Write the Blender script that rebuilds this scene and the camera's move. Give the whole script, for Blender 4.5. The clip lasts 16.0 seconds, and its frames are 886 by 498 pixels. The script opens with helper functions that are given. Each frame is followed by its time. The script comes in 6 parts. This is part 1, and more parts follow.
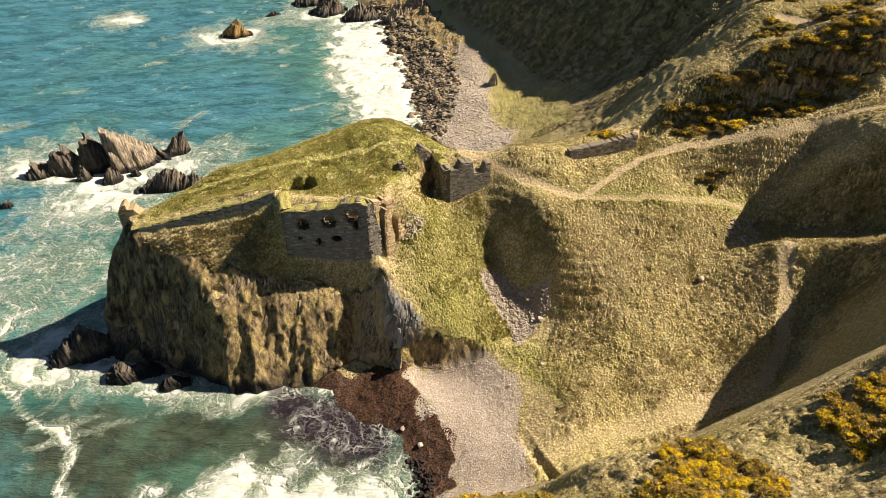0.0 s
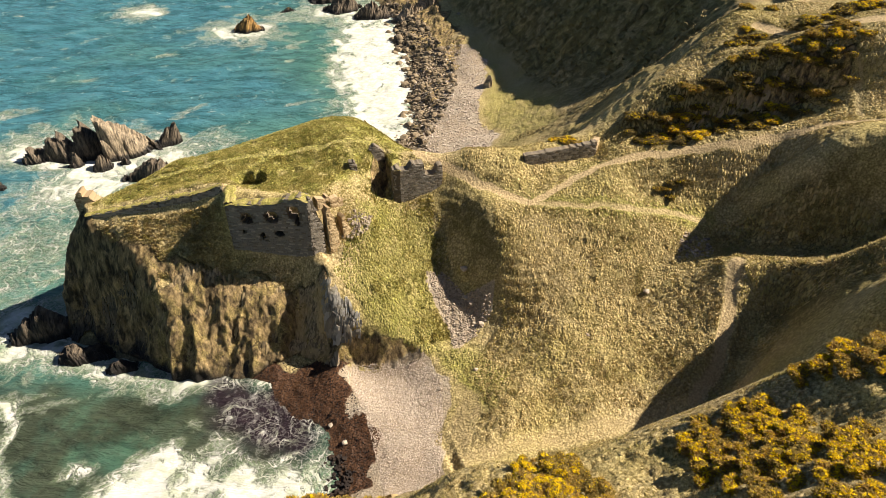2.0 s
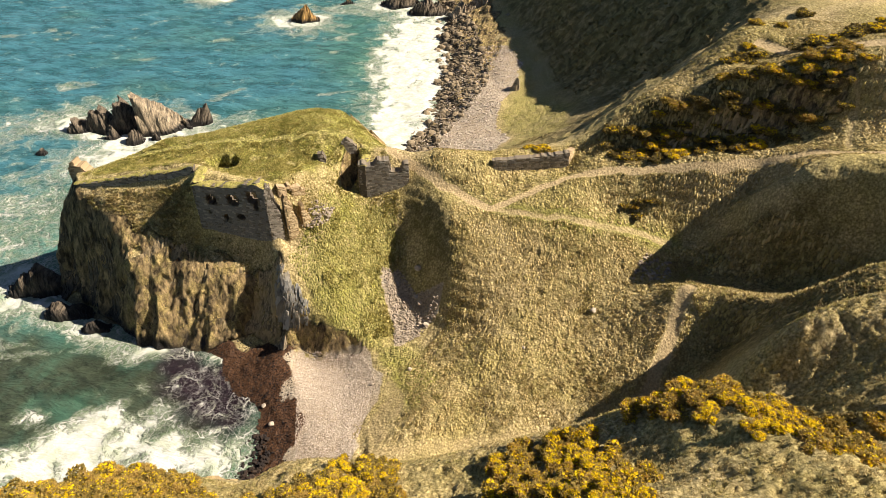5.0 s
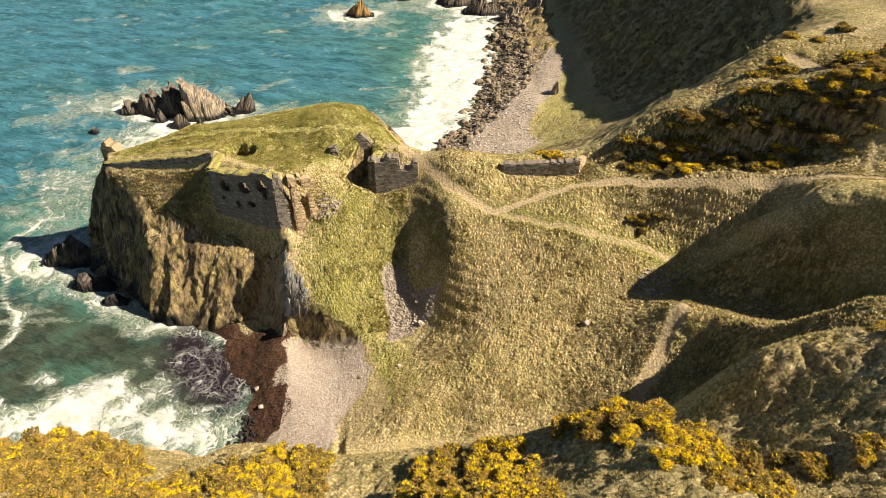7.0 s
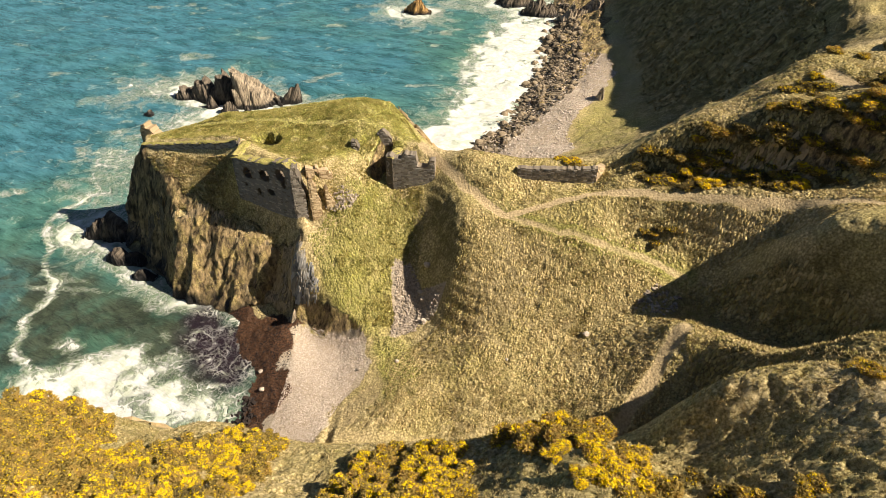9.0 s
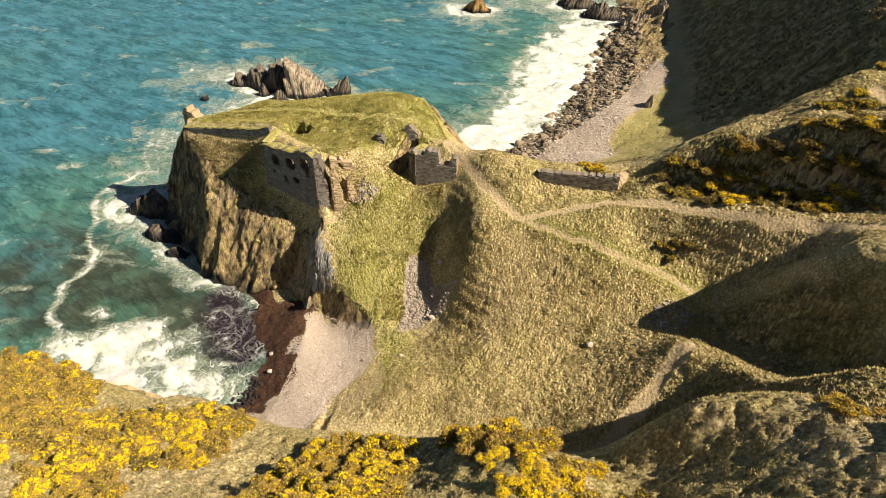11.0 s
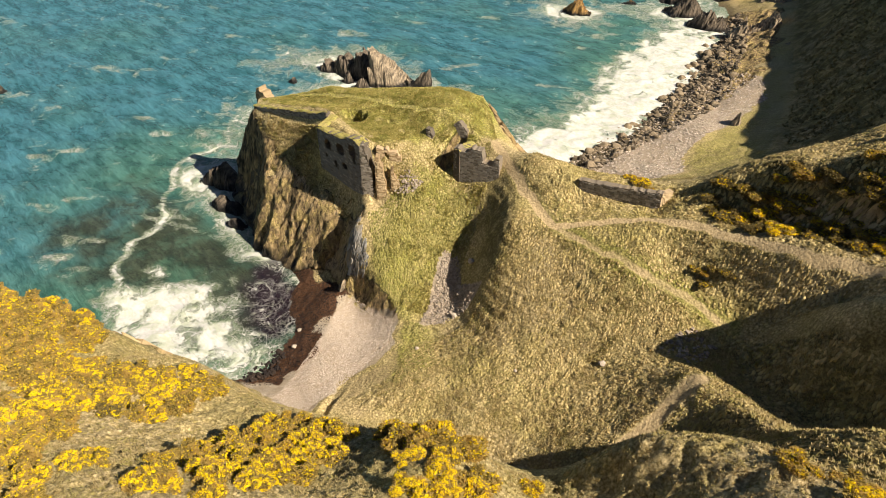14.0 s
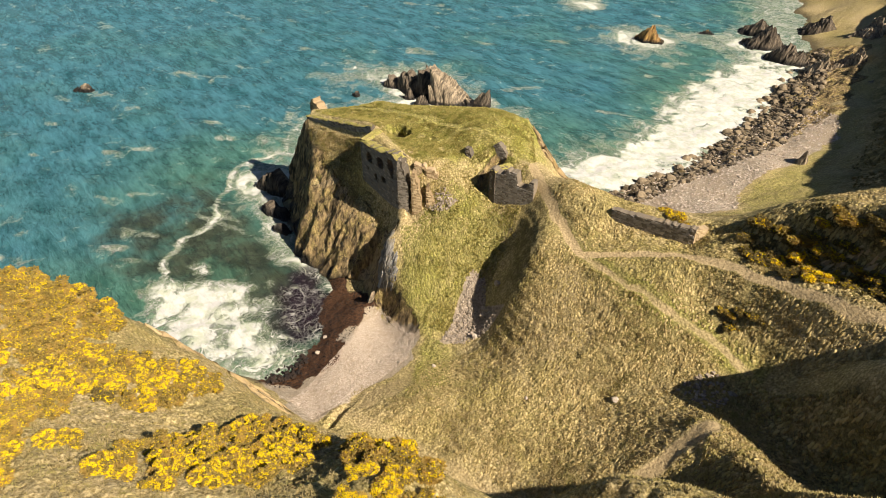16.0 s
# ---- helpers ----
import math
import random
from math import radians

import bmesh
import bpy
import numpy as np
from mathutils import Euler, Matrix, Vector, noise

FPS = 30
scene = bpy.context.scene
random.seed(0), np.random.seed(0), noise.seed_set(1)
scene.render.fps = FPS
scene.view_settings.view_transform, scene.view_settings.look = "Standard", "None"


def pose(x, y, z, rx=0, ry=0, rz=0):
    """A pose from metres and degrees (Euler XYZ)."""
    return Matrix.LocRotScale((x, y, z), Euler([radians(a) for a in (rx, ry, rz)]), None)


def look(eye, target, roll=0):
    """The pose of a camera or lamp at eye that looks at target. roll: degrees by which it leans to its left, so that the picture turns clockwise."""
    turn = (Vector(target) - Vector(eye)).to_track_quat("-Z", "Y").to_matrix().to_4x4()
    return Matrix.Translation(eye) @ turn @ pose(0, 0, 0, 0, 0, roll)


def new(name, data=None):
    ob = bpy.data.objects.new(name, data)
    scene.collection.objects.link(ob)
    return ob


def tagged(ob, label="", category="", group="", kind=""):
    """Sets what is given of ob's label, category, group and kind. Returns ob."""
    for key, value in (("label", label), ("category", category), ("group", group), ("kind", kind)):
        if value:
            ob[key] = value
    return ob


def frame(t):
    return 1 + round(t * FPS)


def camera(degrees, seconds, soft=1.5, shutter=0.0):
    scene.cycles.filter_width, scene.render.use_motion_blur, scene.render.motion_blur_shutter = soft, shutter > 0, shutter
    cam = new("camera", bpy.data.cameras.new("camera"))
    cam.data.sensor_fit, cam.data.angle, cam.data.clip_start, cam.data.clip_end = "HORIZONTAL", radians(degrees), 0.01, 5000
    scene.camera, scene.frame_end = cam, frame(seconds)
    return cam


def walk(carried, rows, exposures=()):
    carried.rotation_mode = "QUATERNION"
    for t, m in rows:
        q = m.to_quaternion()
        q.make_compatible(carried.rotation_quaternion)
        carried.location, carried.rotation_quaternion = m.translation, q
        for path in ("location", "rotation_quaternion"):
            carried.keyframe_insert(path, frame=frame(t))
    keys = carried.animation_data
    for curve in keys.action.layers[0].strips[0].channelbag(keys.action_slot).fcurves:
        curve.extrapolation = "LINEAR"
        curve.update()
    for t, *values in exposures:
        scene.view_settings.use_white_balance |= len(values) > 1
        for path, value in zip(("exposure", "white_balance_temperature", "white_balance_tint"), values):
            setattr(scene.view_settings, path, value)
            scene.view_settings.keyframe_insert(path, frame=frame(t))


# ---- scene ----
cam = camera(68.5, 16.0, soft=0.6)
METRES, EYE, TILT, LEAN, TURN = 60.0, 58.6, -36.5, 0.0, 0.0
ROWS = [
    (0.0, 0.0, 0.0, 0.0, 0.0, 0.0, -0.0),
    (0.5, 0.0462, 0.0008, 0.0011, 0.77, -0.01, -0.57),
    (1.0, 0.0967, 0.002, 0.0027, 1.57, -0.01, -1.15),
    (1.5, 0.143, 0.0038, 0.0053, 2.34, -0.07, -1.74),
    (2.0, 0.1894, 0.0068, 0.0085, 3.53, -0.15, -2.66),
    (2.5, 0.2368, 0.0104, 0.0126, 4.8, -0.25, -3.56),
    (3.0, 0.283, 0.0148, 0.0165, 6.02, -0.34, -4.47),
    (3.5, 0.3276, 0.0195, 0.0209, 7.19, -0.47, -5.33),
    (4.0, 0.3714, 0.0247, 0.0261, 8.43, -0.64, -6.24),
    (6.5, 0.5352, 0.0547, 0.0557, 15.25, -1.87, -11.09),
    (7.0, 0.5626, 0.0615, 0.0626, 16.69, -2.2, -12.06),
    (7.5, 0.589, 0.0693, 0.0694, 18.14, -2.54, -13.03),
    (8.0, 0.6139, 0.0774, 0.0762, 19.6, -2.91, -13.98),
    (8.5, 0.638, 0.086, 0.0832, 21.08, -3.3, -14.93),
    (9.0, 0.6611, 0.0953, 0.0902, 22.57, -3.72, -15.87),
    (11.5, 0.7643, 0.1483, 0.1274, 30.31, -6.32, -20.48),
    (12.0, 0.7837, 0.1608, 0.1361, 31.99, -6.96, -21.39),
    (12.5, 0.8011, 0.1727, 0.1444, 33.58, -7.57, -22.22),
    (13.0, 0.8176, 0.1846, 0.1525, 35.3, -8.26, -23.12),
    (13.5, 0.8336, 0.197, 0.1611, 37.1, -9.0, -24.0),
    (14.0, 0.8488, 0.2094, 0.1697, 38.92, -9.77, -24.87),
    (14.5, 0.8647, 0.2228, 0.1794, 40.92, -10.63, -25.76),
    (15.0, 0.8786, 0.2355, 0.1891, 42.79, -11.11, -26.58),
    (15.5, 0.892, 0.2485, 0.1988, 44.69, -11.34, -27.37),
    (16.0, 0.9048, 0.2616, 0.2086, 46.59, -11.58, -28.13),
]
walk(cam, [(t, pose(0, 0, EYE, TILT, LEAN, TURN) @ pose(METRES * x, METRES * y, METRES * z, 90 + pitch, roll, yaw)) for t, x, y, z, yaw, pitch, roll in ROWS], exposures=((0.0, 1.0), (9.0, 0.98), (13.0, 0.86), (16.0, 0.78)))

# ---- world, sun, exposure ----
SUN_ELEVATION = 40.5
SUN_FROM = Vector((0.97, 0.25))          # the side the sun stands on, in the plan
world = bpy.data.worlds.new("sky")
scene.world = world
world.use_nodes = True
_nt = world.node_tree
_sky = _nt.nodes.new("ShaderNodeTexSky")
_sky.sky_type = "NISHITA"
_sky.sun_disc = False
_sky.air_density, _sky.dust_density = 0.6, 0.2
_sky.sun_elevation = radians(SUN_ELEVATION)
_sky.sun_rotation = math.atan2(SUN_FROM.x, SUN_FROM.y)
_nt.links.new(_sky.outputs[0], _nt.nodes["Background"].inputs[0])
_nt.nodes["Background"].inputs[1].default_value = 0.039
sun_data = bpy.data.lights.new("sun", "SUN")
sun_data.energy, sun_data.angle, sun_data.color = 5.0, radians(0.55), (1.0, 0.89, 0.755)
sun = new("sun", sun_data)
_d = SUN_FROM.normalized() * math.cos(radians(SUN_ELEVATION))
sun.matrix_world = look((_d.x * 300, _d.y * 300, 300 * math.sin(radians(SUN_ELEVATION))), (0, 0, 0))


# ---- noise and line arithmetic for the ground ----
_rng = np.random.default_rng(7)
_TABLE = _rng.random((256, 256))


def vnoise(x, y, k=0):
    """Smooth noise in 0..1 on a unit lattice."""
    xi, yi = np.floor(x).astype(int), np.floor(y).astype(int)
    fx, fy = x - xi, y - yi
    fx, fy = fx * fx * fx * (fx * (fx * 6 - 15) + 10), fy * fy * fy * (fy * (fy * 6 - 15) + 10)
    xi, yi = xi + 37 * k, yi + 91 * k
    a, b = _TABLE[xi & 255, yi & 255], _TABLE[(xi + 1) & 255, yi & 255]
    c, d = _TABLE[xi & 255, (yi + 1) & 255], _TABLE[(xi + 1) & 255, (yi + 1) & 255]
    return (a * (1 - fx) + b * fx) * (1 - fy) + (c * (1 - fx) + d * fx) * fy


def fbm(x, y, size, octaves=4, k=0):
    """Layered noise in about -1..1; size: metres of the largest lumps."""
    total, amp, norm = 0.0, 1.0, 0.0
    for i in range(octaves):
        c, s = math.cos(0.7 * i + k), math.sin(0.7 * i + k)
        total = total + amp * (2 * vnoise((c * x - s * y) / size, (s * x + c * y) / size, k + i) - 1)
        norm, amp, size = norm + amp, amp * 0.5, size * 0.5
    return total / norm * 1.6


def smooth(a, b, x):
    t = np.clip((x - a) / (b - a), 0, 1)
    return t * t * (3 - 2 * t)


def along(line, step):
    """Points every step metres along a line of points."""
    out = []
    for a, b in zip(line[:-1], line[1:]):
        a, b = np.array(a, float), np.array(b, float)
        n = max(1, int(round(np.linalg.norm((b - a)[:2]) / step)))
        out += [a + (b - a) * i / n for i in range(n)]
    return out + [np.array(line[-1], float)]


def line_distance(x, y, line):
    """Distance in the plan from points to a line, and how far along it (0..1) the nearest place lies."""
    best, where = np.full(np.shape(x), 1e9), np.zeros(np.shape(x))
    n = len(line) - 1
    for i in range(n):
        (ax, ay), (bx, by) = line[i][:2], line[i + 1][:2]
        ux, uy = bx - ax, by - ay
        t = np.clip(((x - ax) * ux + (y - ay) * uy) / (ux * ux + uy * uy), 0, 1)
        dist = np.hypot(x - ax - t * ux, y - ay - t * uy)
        where = np.where(dist < best, (i + t) / n, where)
        best = np.minimum(best, dist)
    return best, where


def inside(x, y, poly):
    """1 inside a polygon of the plan."""
    res = np.zeros(np.shape(x), bool)
    j = len(poly) - 1
    for i in range(len(poly)):
        (ax, ay), (bx, by) = poly[i], poly[j]
        if ay != by:
            res ^= ((ay > y) != (by > y)) & (x < (bx - ax) * (y - ay) / (by - ay) + ax)
        j = i
    return res


def blot(x, y, poly, soft=1.0, rough=1.0, k=3):
    """A soft, ragged patch: 1 well inside the polygon, 0 outside."""
    xx, yy = x + rough * fbm(x, y, 3.0, 4, k), y + rough * fbm(x, y, 3.0, 4, k + 5)
    dist, _ = line_distance(xx, yy, list(poly) + [poly[0]])
    return smooth(-soft, soft, np.where(inside(xx, yy, poly), dist, -dist))


# ---- the lie of the land: crests, edges, foots and gullies, as (x, y, height above the sea) ----
CASTLE_FOOT = [(-4.5, 53.5, 3.0), (-6.5, 54.8, 2.8), (-9.5, 55.4, 2.4), (-11.6, 54.6, 1.8), (-12.6, 52.7, 0.8), (-17, 52.2, 0), (-23, 51.3, -0.5), (-28, 52.6, -0.5), (-33, 53.4, -0.5), (-37.5, 54.5, -0.5), (-41, 57, -0.5), (-43, 61, -0.5), (-41.5, 67, -0.5), (-36, 75, -0.5), (-29, 81, -0.5), (-20, 87, -0.5), (-12, 92, -0.5), (-7, 96, -0.2)]
CASTLE_BACK_EDGE = [(-37, 64, 15.8), (-32, 66.5, 17.4), (-28.5, 71.5, 17.6), (-23, 72.5, 19.2), (-18, 75.5, 19.6), (-11, 80.5, 19.8), (-7, 82.3, 19.7), (-4, 80, 19.5), (-0.5, 76, 19.2)]
CASTLE_TOP = [(-35, 62.6, 16.4), (-27, 65, 18.0), (-20, 67, 19.3), (-13, 69.5, 19.6), (-6, 69.5, 19.7), (-3.3, 73.3, 20.6)]
LIP_BACK = [(-17.6, 63.7, 18.9), (-14, 63.7, 18.9), (-9.5, 63.5, 18.8)]
CASTLE_LIP = [(-18, 62.2, 18.7), (-14, 62.1, 18.8), (-9.5, 62.1, 18.8), (-7.2, 63.8, 18.4), (-5.2, 65.6, 17.8), (-3.0, 67, 17.0)]
TERRACE_TOP = [(-35.8, 61.9, 16.3), (-31, 62.5, 17.2), (-27, 63.0, 18.0), (-23, 63.5, 18.8), (-19.5, 63.7, 19.3)]
TERRACE_WALL_FOOT = [(-35.3, 61.0, 15.1), (-31, 61.7, 16.0), (-27, 62.2, 16.8), (-23, 62.7, 17.5), (-19.5, 62.6, 18.0)]
FRONT_CREASE = [(-26.4, 57.9, 10.9), (-23.1, 57.4, 10.6), (-20, 58.1, 10.2), (-16.5, 58.5, 9.6), (-13.6, 58.5, 8.9)]
RECESS = [(-11.2, 57.4, 5.0), (-9.0, 57.4, 5.0), (-9.6, 58.7, 7.4), (-11.4, 58.6, 7.4)]
TOWER_FOOT = [(-18.6, 60.2, 11.2), (-14, 60.0, 10.8), (-10.6, 59.6, 9.6)]
FRONT_ARRIS = [(-7.2, 60.0, 12.4), (-6.9, 58.7, 11.2), (-7.0, 57.4, 9.8)]
PIER_FOOT = [(-7.0, 60.9, 12.0), (-5.8, 61.3, 12.2), (-4.7, 62.6, 13.2)]
ARETE = [(-36, 61, 15.0), (-31.5, 59.4, 13.2), (-27.9, 57.1, 10.9), (-25.6, 54.4, 6.0), (-23.2, 52.0, 0.8)]
WEST_FACE = [(-38.6, 59.6, 4.6), (-34.8, 57.8, 3.4), (-31.4, 56.2, 2.6), (-27.8, 54.0, 1.4)]
WEST_EDGE = [(-38, 62.2, 14.6), (-39.8, 61, 10.6), (-41.2, 59.6, 5.4)]
SLATE_EDGE = [(-7.0, 57.4, 9.8), (-6.2, 56.6, 9.3), (-2.8, 56.2, 8.0), (1, 55.6, 6.8)]
GREEN_SPUR = [(-4.2, 61.6, 12.6), (-3, 60, 11.2), (0, 57.5, 8.8), (3, 55.2, 5.4)]
BEACH_BACK = [(-3.6, 54.0, 2.8), (0.5, 53.5, 3.0), (5, 53.1, 3.5), (8, 50, 3.5), (8.2, 45.7, 2.8), (8.6, 41.5, 2.8), (9.6, 38.6, 3.4)]
SLATE_LIP = [(-6.4, 56.1, 8.6), (-3.2, 55.2, 6.9), (0.6, 54.7, 5.9), (4.2, 54.2, 4.8)]
GATE_FOOT = [(-2, 68.3, 16.2), (0.9, 69.2, 15.0), (4.9, 70.0, 15.3)]
GULLY = [(4.6, 68.3, 13.4), (6.8, 64.5, 10.2), (9.2, 61, 7.7), (11.2, 57.5, 5.8), (12.5, 54, 4.8)]
NECK_PATH = [(2.5, 74, 19.4), (6.8, 71.9, 18.5), (10.6, 70.2, 17.2), (13.5, 68.9, 16.7), (16.9, 67.8, 16.5)]
HIGH_PATH = [(16.9, 67.8, 16.5), (21, 70.6, 17.7), (25, 72.8, 18.9), (29.5, 74.0, 19.9), (35, 74.3, 20.9), (40.8, 73.6, 22.3), (45.6, 73.9, 23.2), (51, 73.4, 25.6), (56, 70.5, 27.6), (62, 66, 30)]
LOW_PATH = [(16.9, 67.8, 16.5), (22, 67.7, 16.6), (27.5, 67.9, 16.4), (33, 68.5, 15.6), (37.8, 68.4, 14.7)]
NECK_SPUR = [(10.8, 67.8, 16.6), (12.2, 65.2, 15.6), (13.9, 62, 13.0), (15.4, 59.2, 9.6), (16.8, 56, 6.9)]
SLOPE_A = [(22, 63.5, 13.0), (21, 57, 8.8), (18, 50, 5.8), (14, 44, 4.6)]
SLOPE_B = [(31, 64.5, 13.4), (30.3, 59.3, 10.2), (27, 52, 7.6), (23, 46, 5.8)]
KNOLL = [(7.6, 73.6, 19.6), (9.2, 73.3, 20.1), (12.5, 73.0, 19.6), (15.5, 73.4, 19.6)]
WALL_FOOT = [(16.3, 72.7, 17.9), (20.7, 74.0, 18.1), (25.3, 75.3, 18.5)]
WALL_BACK = [(15.8, 75.2, 19.5), (20.0, 76.6, 19.8), (24.6, 77.8, 20.0)]
HILL_CREST = [(27, 78.8, 21.2), (31, 80.2, 23.6), (36.6, 81.4, 26.9), (39.5, 86, 28.4), (41, 88, 29.6), (44.2, 94, 31.5), (50, 104, 31), (51, 118, 31)]
HILL_BROW = [(36.6, 81.4, 26.9), (41, 81.4, 28.4), (47, 81.4, 30.2), (54, 80.6, 32.6), (62, 80, 34.8)]
SPUR_FLAT = [(41.6, 58.4, 15.2), (45.4, 56.6, 17.4), (49.5, 58.2, 17.9), (54, 57.5, 19.6)]
HILL_FACE = [(30, 78.0, 20.8), (36, 79.0, 21.9), (41, 79.1, 23.4), (48, 78.8, 25.6), (54, 77.8, 28.4), (62, 76, 31)]
HILL_HIGH = [(45, 86, 29.8), (51, 88, 32.2), (58, 92, 34), (70, 95, 37)]
SHADE_HOLLOW = [(30, 71.1, 17.2), (34, 70.5, 16.4), (38, 69.8, 15.6), (41.5, 70.2, 16.9), (43.6, 71.2, 19.2), (46.0, 71.8, 20.6)]
EAST_SPUR = [(44.8, 69.6, 20.9), (45.8, 68.2, 22.4), (46.6, 66.6, 23.4), (49, 66.0, 25.6), (52.4, 66, 27.2), (58, 64.6, 28.6), (66, 60, 31)]
SPUR_FOOT = [(38.6, 65.8, 13.2), (42, 63.8, 14.4), (45.5, 62.9, 15.7), (49.7, 62.6, 17.4), (56, 61.6, 20.2)]
SCAR = [(39.3, 59.8, 15.2), (38.3, 56.5, 12.8), (37.4, 53, 10.6), (36, 49.5, 8.4), (33.5, 46.5, 7.2)]
BURN = [(43.2, 54.2, 13.0), (40.6, 52.2, 10.8), (37.3, 48.6, 7.8), (33, 44.6, 6.4), (26, 41.5, 5.4), (19, 39.5, 4.6), (13, 38.2, 4.0), (9.6, 38.0, 3.0), (5, 38, 1.6)]
BURN_BANK = [(52.5, 54.6, 24.8), (49.2, 54.0, 22.2), (46.4, 53.4, 19.2), (44.0, 50.6, 17.8), (41.6, 47.2, 16.6), (36.5, 42.5, 14.8), (31, 39, 14.2), (24, 36.6, 12.8), (18, 35, 10.6)]
NEAR_RIDGE_EAST = [(41.0, 39.0, 26.0), (42.8, 40.2, 28.6), (45.2, 41.8, 29.6), (47.6, 42.8, 30.2), (50.4, 42.6, 31.2), (54, 41.5, 32.4), (58, 41, 33)]
NEAR_RIDGE_FAR = [(46.5, 48.5, 21.8), (50, 48.6, 24.6), (56, 48, 28.6)]
NEAR_FACE = [(42.4, 37.8, 25.6), (44.8, 38.4, 27.7), (47.4, 38.8, 29.8), (50.2, 38.8, 32.0), (53.4, 38.6, 34.2)]
NEAR_RIDGE_BACK = [(42.0, 34.5, 26.0), (45, 35.2, 28.3), (48.2, 36.0, 30.7), (51.5, 36.6, 33.0), (55, 36, 35)]
NEAR_DIP = [(39.4, 37.4, 23.6), (40.3, 35.2, 25.0), (41.8, 32.5, 27.0), (44.6, 29, 30.2)]
NEAR_RIDGE_MID = [(31.6, 31.8, 26.6), (34, 32.2, 28.3), (36, 32.1, 29.2), (37, 30.6, 30.1), (38.6, 28.4, 31.8), (41, 24, 34)]
NEAR_EDGE = [(6, 26.6, 16.2), (9.5, 27.0, 20.0), (12, 27.2, 21.2), (15, 27.8, 21.0), (18, 28, 21.4), (23, 28.8, 23.6), (28, 30.4, 25.0), (31.6, 31.8, 26.2)]
NEAR_LEFT = [(-7, 14, 23.6), (-3.5, 18.5, 23.6), (-0.2, 21.6, 22.6), (3.2, 24.8, 19.4), (6, 26.9, 16.6)]
NEAR_SLOPE = [(10.6, 17.8, 25.6), (16.6, 19.8, 26.0), (22, 23.5, 25.0), (25.5, 25.5, 26.0), (31.9, 26.9, 28.0)]
NEAR_HIGH = [(5, 8, 29), (20, 12, 31), (28, 19, 31.6), (33.3, 22.4, 31.8), (45, 20, 36)]
NEAR_FOOT = [(-20, 8, -0.5), (-17, 20, -0.5), (-12, 29.5, -0.5), (-8, 33, -0.3), (-2, 35.3, 0.6), (4, 36.3, 1.8), (9.5, 36.5, 3.2)]
NEAR_CLIFF = [(-13, 17, 11), (-8, 24, 10.5), (-2, 28.8, 9.5), (5, 31.2, 10), (12, 32.4, 11)]
TIDE_EDGE = [(-14, 51.2, -0.1), (-10.2, 48.6, 0.05), (-6.2, 45.6, 0.0), (-5, 42, -0.22), (-3.2, 39, -0.25), (-2, 36.4, -0.2)]
BEACH_MID = [(-6, 51.5, 2.0), (-0.5, 47, 1.9), (2.5, 43.5, 1.7), (4.5, 39.5, 1.5)]
FAR_SHORE = [(-7, 96, -0.2), (-6, 103, 0.0), (-5, 109, 0.0), (-4.4, 117, 0), (-4.4, 126, 0), (-5.5, 135, 0), (-7, 146, 0), (-10, 160, 0), (-14, 175, 0), (-18, 190, 0), (-25, 206, 0), (-38, 228, 0), (-60, 262, 0)]
FAR_BEACH = [(1, 97, 3.4), (6, 101, 3.8), (10, 106, 4.2), (9.6, 114, 3.7), (8.8, 122, 3.7), (8, 135, 3.8), (6.5, 150, 4), (0, 168, 4), (-7, 190, 4), (-18, 215, 4), (-35, 240, 4)]
FAR_FOOT = [(17, 98, 9.5), (22, 105, 9.2), (24.5, 113, 9.0), (21, 124, 7.2), (18.5, 136, 6.4), (16, 147, 6.2), (10, 160, 6), (4, 175, 6), (-2, 192, 6), (-10, 212, 6), (-22, 236, 6)]
FAR_CLIFF = [(33, 96, 21), (38, 108, 18.5), (37, 120, 18), (32, 136, 19), (30.5, 150, 21), (23.5, 168, 21.5), (16.5, 186, 21.5), (9.5, 205, 21.5), (-3, 232, 21.5)]
FAR_EDGE = [(50, 118, 31.5), (46.5, 136, 32), (45.5, 152, 33), (38, 172, 33), (30, 192, 33), (22, 212, 33), (10, 242, 33)]
NECK_NORTH = [(4, 80, 13), (9, 82, 13.5), (15, 84, 14), (22, 86, 15)]
NECK_FOOT = [(-1, 90, 5), (5, 93, 6), (12, 95, 8)]
INLAND = [(120, 20, 42), (70, 20, 40), (75, 60, 36), (85, 100, 40), (75, 140, 38), (62, 180, 36), (48, 230, 36), (60, 300, 40)]
BEHIND = [(45, 5, 38), (30, -10, 38), (60, -30, 42), (20, -50, 40), (0, -20, 32), (-12, -50, 30)]
SHORE_BEHIND = [(-26, -60, -0.5), (-22, -30, -0.5), (-20, 8, -0.5)]
SEABED = [(-32, -60, -3), (-28, 5, -3), (-22, 27, -2.6), (-16, 38, -1.6), (-20, 45, -1.6), (-32, 47, -3), (-46, 53, -3), (-50, 66, -3), (-40, 83, -3), (-26, 94, -2.6), (-16, 104, -2), (-13, 120, -2), (-16, 145, -2.4), (-24, 172, -2.6), (-34, 200, -2.6), (-60, 235, -3)]
DEEP = [(-90, -60, -6), (-90, 40, -6), (-90, 130, -6), (-60, 180, -5), (-90, 320, -6)]
